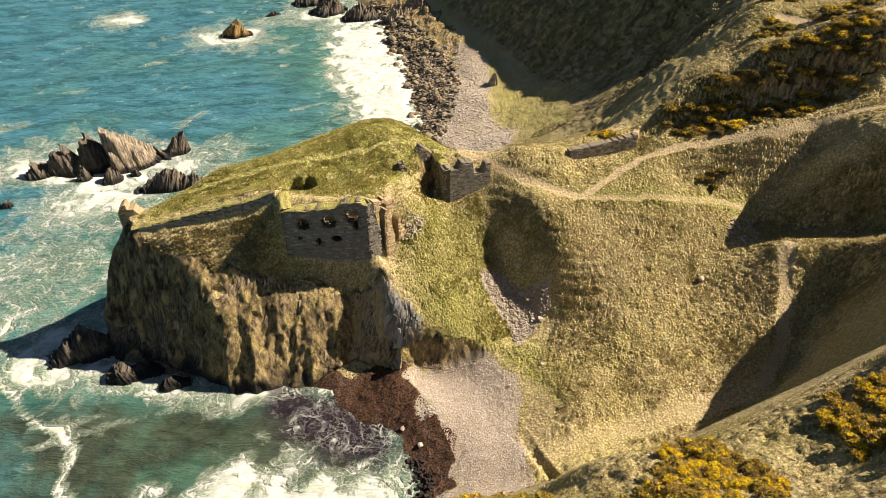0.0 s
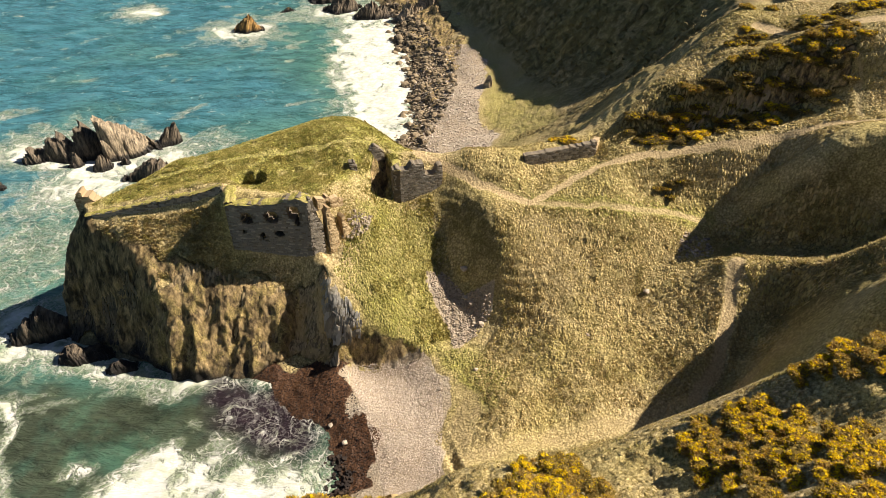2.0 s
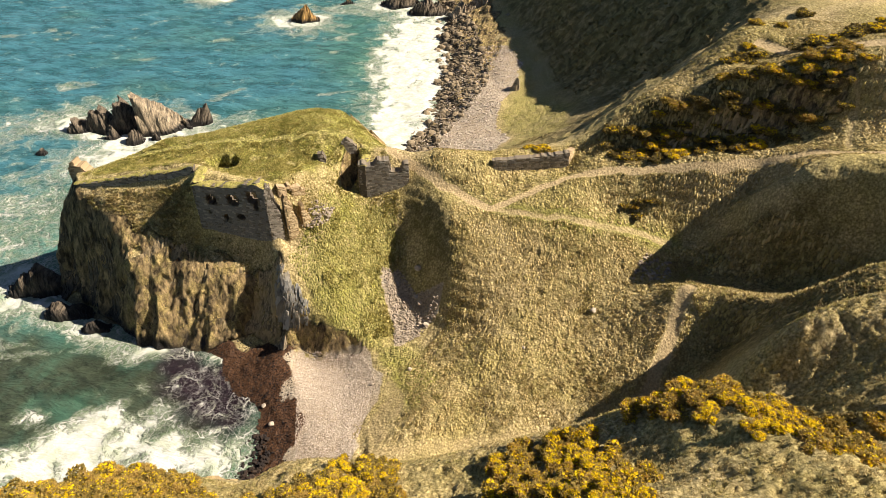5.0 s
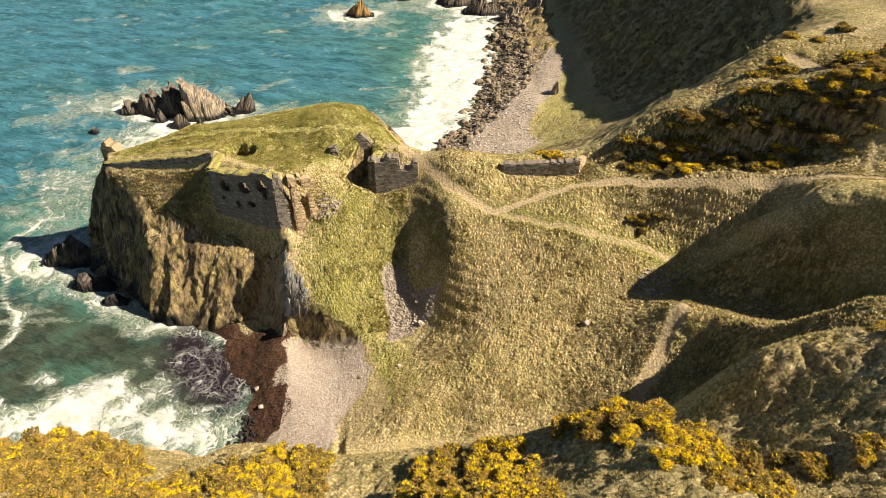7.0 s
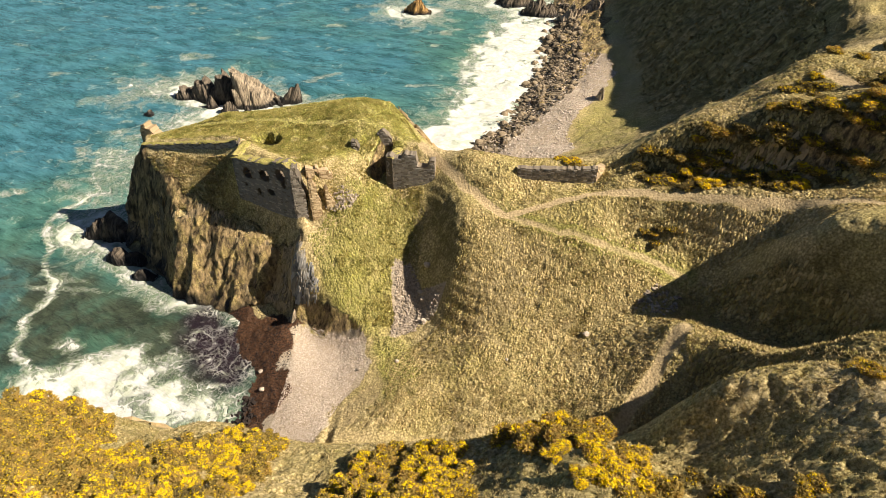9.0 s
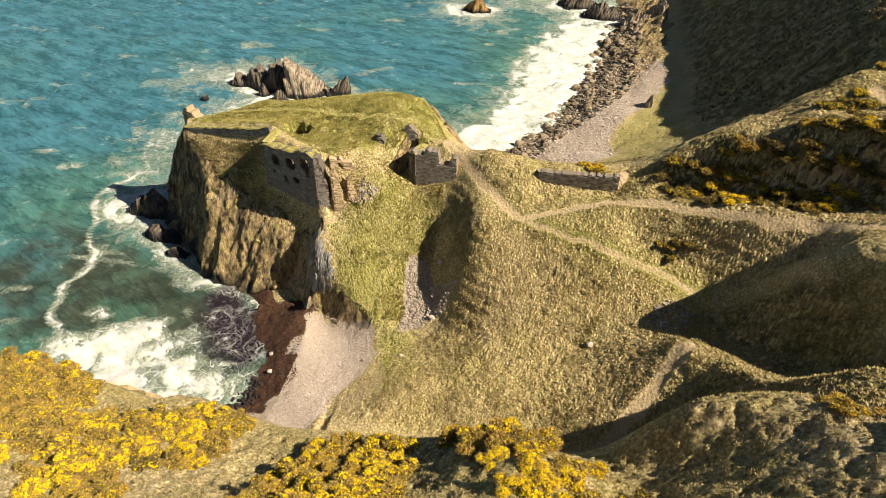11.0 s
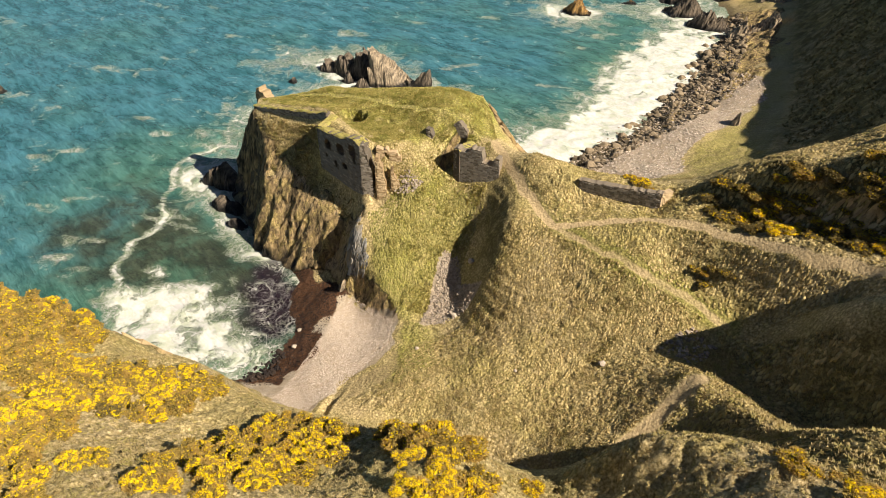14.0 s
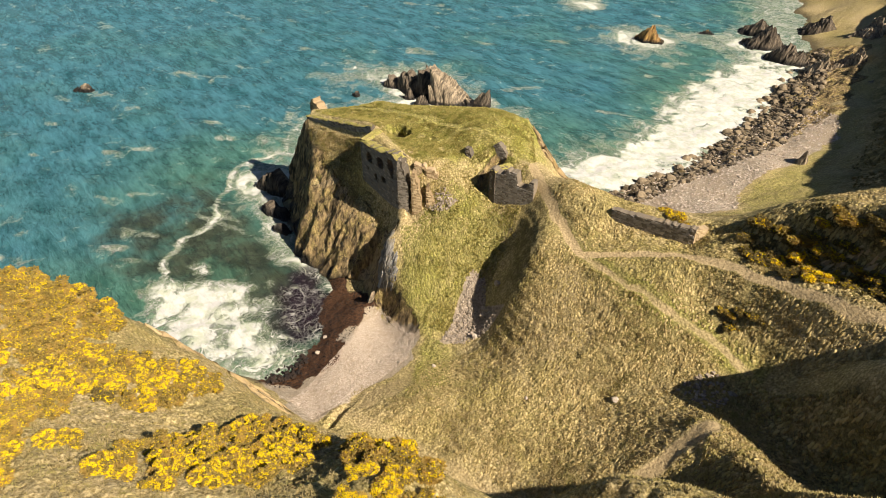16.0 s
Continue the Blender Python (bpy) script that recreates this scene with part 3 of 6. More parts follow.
    for line, wide, worn in ((NECK_PATH, 0.38, 1.0), (HIGH_PATH, 0.36, 0.95), (LOW_PATH, 0.36, 0.52), (SCAR, 0.6, 0.7), ([(2.5, 74), (-4, 73.5), (-12, 71.5), (-22, 69), (-30, 66.5)], 0.3, 0.36),
                             ([(9.5, 39.6), (14, 41.4), (20, 43), (26, 44.5), (32, 46)], 1.1, 0.42), ([(46, 90), (52, 84.5), (58, 83), (66, 85)], 0.6, 0.8), ([(52, 84), (55, 78), (54, 73)], 0.35, 0.42)):
        dist, _ = line_distance(x + 0.25 * fbm(x, y, 2.2, 3, 1), y + 0.25 * fbm(x, y, 2.2, 3, 8), line)
        path = np.maximum(path, worn * smooth(wide * 1.9, wide * 0.6, dist))
    path = np.maximum(path, 0.42 * blot(x, y, [(8.3, 50), (10.6, 51), (12.6, 47), (12.6, 42.5), (9.8, 40.4), (8.2, 44)], 1.2, 1.0)) * (shingle < 0.5)
    grass = (1 - rock) * (1 - shingle) * (1 - scree) * (1 - smooth(0.2, 0.7, path)) * smooth(0.3, 1.2, z)
    # tussocks and hummocks
    tus = 1 - np.abs(fbm(x + 0.3 * fbm(x, y, 0.9, 2, 3), y, 0.72, 3, 11))
    z = z + core * grass * ((0.19 + 0.16 * smooth(46, 40, y) + 0.07 * smooth(46, 43, y) * smooth(39, 42, x)) * (tus - 0.6) * smooth(0.12, 0.5, slope + 0.15) * smooth(1.7, 0.9, slope) + 0.10 * fbm(x, y, 3.2, 4, 6)) + core * (0.5 * fbm(x, y, 9, 3, 12) + 0.55 * fbm(x, y, 3.5, 3, 14) * smooth(0.5, 1.0, slope)) * smooth(84, 97, y)
    for px_, py_, ax_, ay_, deep in ((-16.9, 66.4, 1.9, 1.25, 3.8), (-11.6, 68.3, 0.55, 0.4, 1.0), (-1.9, 70.9, 1.2, 2.4, 1.5), (-23.4, 66.6, 0.4, 0.3, 0.6), (-18.4, 72.6, 0.5, 0.35, 0.6)):
        hole = smooth(1.15, 0.8, np.hypot((x - px_) / ax_, (y - py_) / ay_) + 0.15 * fbm(x, y, 0.9, 2, 3))
        z = z - deep * hole
        rock, grass = np.maximum(rock, hole), grass * (1 - smooth(0.05, 0.3, hole))
    dark_pit = smooth(-17.5, -17.2, x) * smooth(-8.9, -9.2, x) * smooth(60.9, 61.05, y) * smooth(61.85, 61.7, y)
    z = np.where(dark_pit > 0.3, np.minimum(z, 13.0), z)                     # unseen pit added behind the front wall to keep its window holes dark
    bank, way_ = line_distance(x, y, [(10.6, 37.8), (9.6, 39.6), (8.8, 41.6), (8.4, 43.2)])
    z = z - 0.8 * smooth(0.7, 0.2, bank) * (1 - way_)
    terrace = np.sin((z + 0.6 * fbm(x, y, 6, 3, 2)) * 2 * math.pi / 1.1)
    z = z + core * grass * 0.06 * terrace * smooth(0.5, 0.9, slope)
    z = z - core * 0.12 * smooth(0.2, 0.8, path) * (shingle < 0.5)
    # shingle banks, scree blocks, weed-covered stones
    z = z + core * (shingle * (0.05 * fbm(x, y, 0.7, 2, 3) + 0.08 * fbm(x, y, 5, 2, 4)) + scree * 0.22 * np.abs(fbm(x, y, 0.9, 3, 5)) + weed * 0.16 * np.abs(fbm(x, y, 1.0, 3, 7)) + shore_rock * 0.9 * np.maximum(0, fbm(x, y, 2.4, 4, 9) - 0.05))
    # rock: upright beds that strike across the headland, pushed out sideways
    strike = x * 0.62 + y * 0.35 - z * 0.42
    beds = 1 - np.abs(fbm(strike, 0.25 * z + 0.12 * y, 1.5, 4, 13)) * 1.3
    ribs = 1 - np.abs(fbm(strike, 0.1 * z, 4.2, 3, 17)) * 1.3
    fins = np.zeros_like(z)
    for at_, east, west, high in ((-25.0, 1.8, 0.8, 0.8), (-22.2, 2.8, 0.8, 1.1), (-18.6, 2.2, 0.8, 0.5), (-15.9, 1.6, 0.8, 0.5), (-12.7, 1.8, 0.6, 1.0), (-33.0, 2.2, 0.8, 1.0), (-37.2, 1.8, 0.8, 1.2)):
        u = x - at_ + 0.10 * (z - 5) + 0.35 * fbm(x, y, 2.5, 3, 19)
        fins = np.maximum(fins, high * np.clip(np.where(u > 0, 1 - u / east, 1 + u / west), 0, 1))
    fins = fins * smooth(62, 60, y) * smooth(11.5, 3.5, z)
    push = core * rock * smooth(0.4, 1.0, slope) * (0.34 * (beds - 0.5) + 0.40 * (ribs - 0.5) + 0.75 * fins + 0.34 * (0.5 - np.abs(fbm(x + 0.2 * z, 0.8 * z, 1.0, 4, 23)))) * (1 - 0.7 * slate_rock)
    x2, y2 = x + nx_ * push, y + ny_ * push
    z = z + core * rock * (0.3 * (beds - 0.5) + 0.2 * fbm(x, y, 1.3, 3, 15))
    wet = np.maximum(smooth(1.9, 0.5, z + 0.6 * fbm(x, y, 2, 3, 3)) * np.maximum(rock, 0.9 * weed), smooth(0.9, 0.15, z) * 0.65)
    wet = np.maximum(wet, shore_rock * smooth(2.2, 1.0, z + 0.8 * fbm(x, y, 3, 3, 6)) * 0.75)
    rock = np.maximum(rock, shore_rock)
    scale = np.maximum(shingle * (1 - shore_rock), scree)
    global GROUND_GRID
    GROUND_GRID = (gx, gy, z, rock, grass, path, slope, nx_, ny_)
    ob = grid_mesh("ground", x2, y2, z, {"rock": rock, "shingle": scale, "weed": weed, "lush": lush, "heath_shade": heath_shade, "path": path, "wet": wet, "ledgy": ledgy}, GROUND)
    return tagged(ob, "grassy cliffed coast with trodden earth paths and shingle coves", "ground", kind="structure")


ground = build_ground()

# ---- the sea ----
SURF_NEAR = [(-3, 35), (-4.0, 39.7), (-5.0, 42.6), (-8.4, 40.4), (-12, 40.2), (-17.5, 43.6), (-22, 42.6), (-27, 35.5), (-31, 28), (-16, 27), (-8, 32)]
WEED_WATER = [(-20.5, 49), (-17.5, 52), (-12, 53), (-7, 48), (-4.6, 45), (-5.2, 42), (-8.7, 40), (-13, 41.5), (-18.5, 44.5)]
SURF_FAR = [(-4, 98), (-3, 112), (-2, 130), (-3, 148), (-9, 164), (-15, 186), (-31, 186), (-30, 166), (-27, 147), (-20.5, 133), (-18, 118), (-21, 104), (-12, 95)]
SURF_WEST = [(-44, 55), (-40, 53), (-46, 63), (-43, 70), (-50, 84), (-60, 94), (-72, 92), (-74, 74), (-62, 60)]
STREAK = [(-29.5, 31.7), (-36, 34.6), (-39, 38.5), (-40.5, 43.4), (-49, 49.5), (-55.5, 55), (-58, 64)]


def build_sea():
    gx = steps((-2500, -260, 400, 30), (-260, -90, 12, 1.0), (-90, 20, 0.7, 0.5), (20, 60, 2, 12), (60, 2500, 40, 500))
    gy = steps((-2500, -80, 400, 20), (-80, 15, 8, 0.7), (15, 130, 0.55, 0.6), (130, 240, 0.7, 1.4), (240, 500, 3, 25), (500, 2500, 40, 400))
    x, y = np.meshgrid(gx, gy)
    bed = land(x, y)
    foot, _ = line_distance(x, y, CASTLE_FOOT)
    shore, _ = line_distance(x, y, FAR_SHORE)
    near, _ = line_distance(x, y, NEAR_FOOT)
    tide, _ = line_distance(x, y, TIDE_EDGE)
    streak, _ = line_distance(x + 1.2 * fbm(x, y, 5, 3, 2), y + 1.2 * fbm(x, y, 5, 3, 6), STREAK)
    stacks = np.minimum.reduce([np.hypot((x - sx) / a, (y - sy) / b) for sx, sy, a, b in ((-62, 104, 14, 7), (-58, 95, 9, 6), (-58, 176, 7, 6), (-34, 196, 9, 6), (-24, 190, 8, 5), (-47, 57, 6, 4), (-92, 190, 5, 4))])
    foam = np.maximum.reduce([
        0.74 * smooth(6.0, 0.8, foot + 1.8 * fbm(x, y, 5, 4, 1)), 0.94 * blot(x, y, SURF_FAR, 3.6, 3.2), 0.88 * blot(x, y, SURF_NEAR, 3.0, 2.4),
        0.42 * blot(x, y, SURF_WEST, 7, 5), 0.75 * smooth(3.2, 0.2, near), 0.50 * smooth(2.5, 0.2, tide), 0.85 * smooth(1.0, 0.2, streak),
        0.80 * smooth(1.75, 0.8, stacks + 0.5 * fbm(x, y, 7, 4, 31)), 0.5 * smooth(3.2, 1.0, stacks + 0.8 * fbm(x, y, 9, 4, 33)), 0.56 * smooth(30, 6, shore) * smooth(90, 110, y), 0.40 * blot(x, y, WEED_WATER, 3.0, 2.0)])
    foam = foam * (1 - 0.08 * blot(x, y, WEED_WATER, 1.5, 1.5))
    crest = fbm((x * 0.8 + y * 0.6) * 0.5, y * 0.8 - x * 0.6, 4.5, 4, 21)
    foam = np.maximum(foam, 0.08 + 0.36 * smooth(0.5, 1.1, crest))
    foam = foam * smooth(900, 200, np.hypot(x, y - 80))
    shallow = np.clip(smooth(45, 6, np.minimum(shore, np.minimum(foot, near))) * 0.8 + 0.3 * fbm(x, y, 18, 3, 8), 0, 1)
    murk = blot(x, y, [(-52, 30), (-14, 30), (-6, 45), (-14, 50.5), (-24, 49.5), (-38, 50), (-54, 47)], 6, 4)
    calm = smooth(600, 150, np.hypot(x, y - 80))
    swell = 0.30 * fbm((x * 0.85 + y * 0.5) * 0.5, (y * 0.85 - x * 0.5), 6.0, 3, 4) + 0.17 * fbm((x * 0.9 + y * 0.4) * 0.55, y * 0.9 - x * 0.4, 2.2, 3, 9)
    z = calm * swell + 0.10 * smooth(0.5, 0.8, foam) * fbm(x, y, 1.2, 2, 3)
    ob = grid_mesh("water", x, y, z, {"foam": foam, "shallow": shallow, "murk": murk, "weedy": blot(x, y, WEED_WATER, 3.2, 2.2)}, SEA)
    return tagged(ob, "choppy green-blue sea with white surf along the rocks", "sea", kind="structure")


water = build_sea()


def on_ground(x, y, which=2):
    """Height of the finished ground (or one of its masks) at places of the plan."""
    gx, gy = GROUND_GRID[0], GROUND_GRID[1]
    f = GROUND_GRID[which]
    x, y = np.asarray(x, float), np.asarray(y, float)
    i = np.clip(np.searchsorted(gx, x) - 1, 0, len(gx) - 2)
    j = np.clip(np.searchsorted(gy, y) - 1, 0, len(gy) - 2)
    u, v = (x - gx[i]) / (gx[i + 1] - gx[i]), (y - gy[j]) / (gy[j + 1] - gy[j])
    return (f[j, i] * (1 - u) + f[j, i + 1] * u) * (1 - v) + (f[j + 1, i] * (1 - u) + f[j + 1, i + 1] * u) * v


def mesh_from(name, verts, faces, mat, smoothed=False):
    mesh = bpy.data.meshes.new(name)
    mesh.from_pydata([tuple(v) for v in verts], [], [tuple(f) for f in faces])
    mesh.materials.append(mat)
    mesh.polygons.foreach_set("use_smooth", np.full(len(mesh.polygons), smoothed))
    mesh.update()
    return mesh


def triangles_mesh(name, tri, mat):
    """A mesh of loose triangles from an array (n, 3, 3)."""
    n = len(tri)
    mesh = bpy.data.meshes.new(name)
    mesh.vertices.add(n * 3)
    mesh.vertices.foreach_set("co", tri.astype(np.float32).ravel())
    mesh.loops.add(n * 3)
    mesh.loops.foreach_set("vertex_index", np.arange(n * 3, dtype=np.int32))
    mesh.polygons.add(n)
    mesh.polygons.foreach_set("loop_start", np.arange(0, n * 3, 3, dtype=np.int32))
    mesh.update(calc_edges=True)
    mesh.materials.append(mat)
    return mesh


def part(name, data, parent, label=""):
    ob = new(name, data)
    ob.parent = parent
    return tagged(ob, label)


# ---- materials of things ----
def masonry_material(name, dark, light, ochre=0.25):
    m = Nodes(name)
    r = m.random()
    grain, blotch = m.noise(9, 6, 0.7), m.noise(0.8, 4, 0.6)
    c = m.mix(m.span(m.calc("ADD", m.calc("MULTIPLY", r, 0.8), m.calc("MULTIPLY", grain, 0.4)), 0.15, 1.0), dark, light)
    c = m.mix(m.span(blotch, 0.5, 0.7, 0, ochre), c, (0.42, 0.29, 0.13))
    c = m.mix(m.span(m.noise(5, 5), 0.6, 0.75, 0, 0.5), c, (0.30, 0.29, 0.22))
    return m.done(c, 0.93, m.bump(grain, 0.6, 0.05), 0.15)


def skerry_material(name, dark, light):
    m = Nodes(name)
    beds = m.noise(1.3, 7, 0.75, m.stretch(2.6, 0.3, 0.55, 0, 22, 8))
    sep = m.n.new("ShaderNodeSeparateXYZ")
    m.l.new(m.coord, sep.inputs[0])
    c = m.mix(m.span(beds, 0.36, 0.64), dark, light)
    tide = m.calc("ADD", sep.outputs[2], m.calc("MULTIPLY", m.noise(0.7, 4), 1.6))
    c = m.mix(m.span(tide, 1.3, 2.1, 1.0, 0.0), c, (0.02, 0.017, 0.014))
    return m.done(c, m.span(tide, 1.3, 2.1, 0.4, 0.9), m.bump(beds, 1.0, 0.5), 0.3)


def leaf_material(name, low, high, extra=None):
    m = Nodes(name)
    c = m.mix(m.island(), low, high)
    if extra:
        c = m.mix(m.span(m.noise(0.9, 3), 0.45, 0.62, 0, 0.8), c, extra)
    m.done(c, 0.75, None, 0.2)
    thin, both = m.n.new("ShaderNodeBsdfTranslucent"), m.n.new("ShaderNodeMixShader")
    m.put(thin.inputs["Color"], c)
    both.inputs[0].default_value = 0.3
    m.l.new(m.bsdf.outputs[0], both.inputs[1])
    m.l.new(thin.outputs[0], both.inputs[2])
    m.l.new(both.outputs[0], m.n["Material Output"].inputs["Surface"])
    return m.mat


def stone_material(name, low, high):
    m = Nodes(name)
    c = m.mix(m.island(), low, high)
    c = m.mix(m.span(m.noise(4, 5), 0.35, 0.65, 0, 0.5), c, low)
    return m.done(c, 0.9, m.bump(m.noise(14, 5), 0.4, 0.03), 0.2)


MASONRY = masonry_material("grey_rubble_stone", (0.13, 0.115, 0.092), (0.37, 0.33, 0.27))
MASONRY_WARM = masonry_material("ochre_rubble_stone", (0.27, 0.19, 0.10), (0.62, 0.48, 0.29), 0.5)
MORTAR = masonry_material("mortar_core", (0.12, 0.10, 0.075), (0.22, 0.18, 0.13))
MORTAR_WARM = masonry_material("ochre_mortar_core", (0.24, 0.17, 0.09), (0.46, 0.34, 0.20), 0.5)
SLATE = skerry_material("slate_rock", (0.09, 0.072, 0.05), (0.47, 0.37, 0.245))
SLATE_DARK = skerry_material("dark_slate_rock", (0.035, 0.029, 0.022), (0.21, 0.165, 0.115))
SLATE_ORANGE = skerry_material("lichened_rock", (0.12, 0.07, 0.03), (0.52, 0.31, 0.10))
GORSE_LEAF = leaf_material("gorse_spines", (0.17, 0.13, 0.032), (0.50, 0.355, 0.095), (0.46, 0.30, 0.075))
GORSE_DARK = leaf_material("dark_gorse_spines", (0.10, 0.083, 0.028), (0.28, 0.20, 0.065))
SCRUB = leaf_material("dark_scrub", (0.13, 0.105, 0.04), (0.30, 0.235, 0.10))
GORSE_BLOOM = leaf_material("gorse_blossom", (0.82, 0.58, 0.010), (0.95, 0.78, 0.02))
GRASS = leaf_material("dry_grass_blades", (0.30, 0.23, 0.088), (0.60, 0.48, 0.24), (0.36, 0.315, 0.10))
GRASS_GREEN = leaf_material("green_grass_blades", (0.26, 0.225, 0.055), (0.62, 0.52, 0.18), (0.24, 0.235, 0.05))
PEBBLE = stone_material("shingle_stone", (0.38, 0.30, 0.23), (0.72, 0.61, 0.50))
SCREE_STONE = stone_material("scree_stone", (0.22, 0.175, 0.13), (0.54, 0.45, 0.35))
SHORE_STONE = stone_material("dark_shore_stone", (0.06, 0.05, 0.037), (0.33, 0.255, 0.16))
WEEDY_STONE = stone_material("weed_covered_stone", (0.012, 0.011, 0.012), (0.06, 0.04, 0.028))


def beds_material(name, low, high, warm, share):
    m = Nodes(name)
    r = m.island()
    grain = m.noise(2.2, 6, 0.7, m.stretch(2.2, 2.2, 0.5, 0, 8, 0))
    c = m.mix(m.span(m.calc("ADD", m.calc("MULTIPLY", r, 0.5), m.calc("MULTIPLY", grain, 0.7)), 0.3, 0.9), low, high)
    c = m.mix(m.span(m.noise(0.35, 4, 0.6), 0.42, 0.62, 0, share), c, warm)
    c = m.mix(m.span(m.noise(1.4, 5, 0.65), 0.58, 0.68, 0, 0.55), c, (0.15, 0.13, 0.045))
    sep = m.n.new("ShaderNodeSeparateXYZ")
    m.l.new(m.coord, sep.inputs[0])
    tide = m.calc("ADD", sep.outputs[2], m.calc("MULTIPLY", m.noise(0.5, 4), 2.2))
    c = m.mix(m.span(tide, 1.9, 3.2, 0.95, 0.0), c, (0.022, 0.018, 0.015))
    return m.done(c, m.span(tide, 1.9, 3.2, 0.5, 0.92), m.bump(m.noise(7, 5, 0.7), 0.6, 0.08), 0.2)


BEDS = beds_material("upright_rock_beds", (0.13, 0.10, 0.06), (0.48, 0.36, 0.20), (0.52, 0.37, 0.16), 0.6)
# darker copy of the beds: shade of west cliff and gully in the colour
BEDS_SHADED = beds_material("shaded_rock_beds", (0.06, 0.048, 0.034), (0.20, 0.15, 0.095), (0.25, 0.18, 0.09), 0.4)
BEDS_PALE = beds_material("pale_slate_beds", (0.09, 0.085, 0.075), (0.38, 0.36, 0.32), (0.40, 0.33, 0.22), 0.4)


def turf_material():
    m = Nodes("wall_head_turf")
    fine, mid = m.noise(5, 6, 0.72), m.noise(0.9, 4)
    c = m.mix(m.span(fine, 0.32, 0.68), (0.17, 0.16, 0.035), (0.50, 0.43, 0.13))
    c = m.mix(m.span(mid, 0.45, 0.6, 0, 0.6), c, (0.42, 0.33, 0.14))
    return m.done(c, 0.95, m.bump(fine, 0.9, 0.15), 0.1)


TURF_CAP = turf_material()


# ---- masonry ----
def stone_block(seed, mat):
    """A roughly squared stone, one metre each way, face towards -y."""
    r = random.Random(seed)
    j = lambda a: r.uniform(-a, a)
    back = [(x * 0.5, 0.5, z * 0.5) for x, z in ((-1, -1), (1, -1), (1, 1), (-1, 1))]
    mid = [(x * (0.5 + j(0.04)), -0.30 + j(0.08), z * (0.5 + j(0.05))) for x, z in ((-1, -1), (1, -1), (1, 1), (-1, 1))]
    face = [(x * (0.38 + j(0.06)), -0.5 + j(0.07), z * (0.36 + j(0.06))) for x, z in ((-1, -1), (1, -1), (1, 1), (-1, 1))]
    f = [(8, 9, 10, 11)] + [(4 + i, 4 + (i + 1) % 4, 8 + (i + 1) % 4, 8 + i) for i in range(4)] + [(i, (i + 1) % 4, 4 + (i + 1) % 4, 4 + i) for i in range(4)]
    return mesh_from("stone", back + mid + face, f, mat)


STONES = {False: [stone_block(i, MASONRY) for i in range(6)], True: [stone_block(20 + i, MASONRY_WARM) for i in range(6)]}


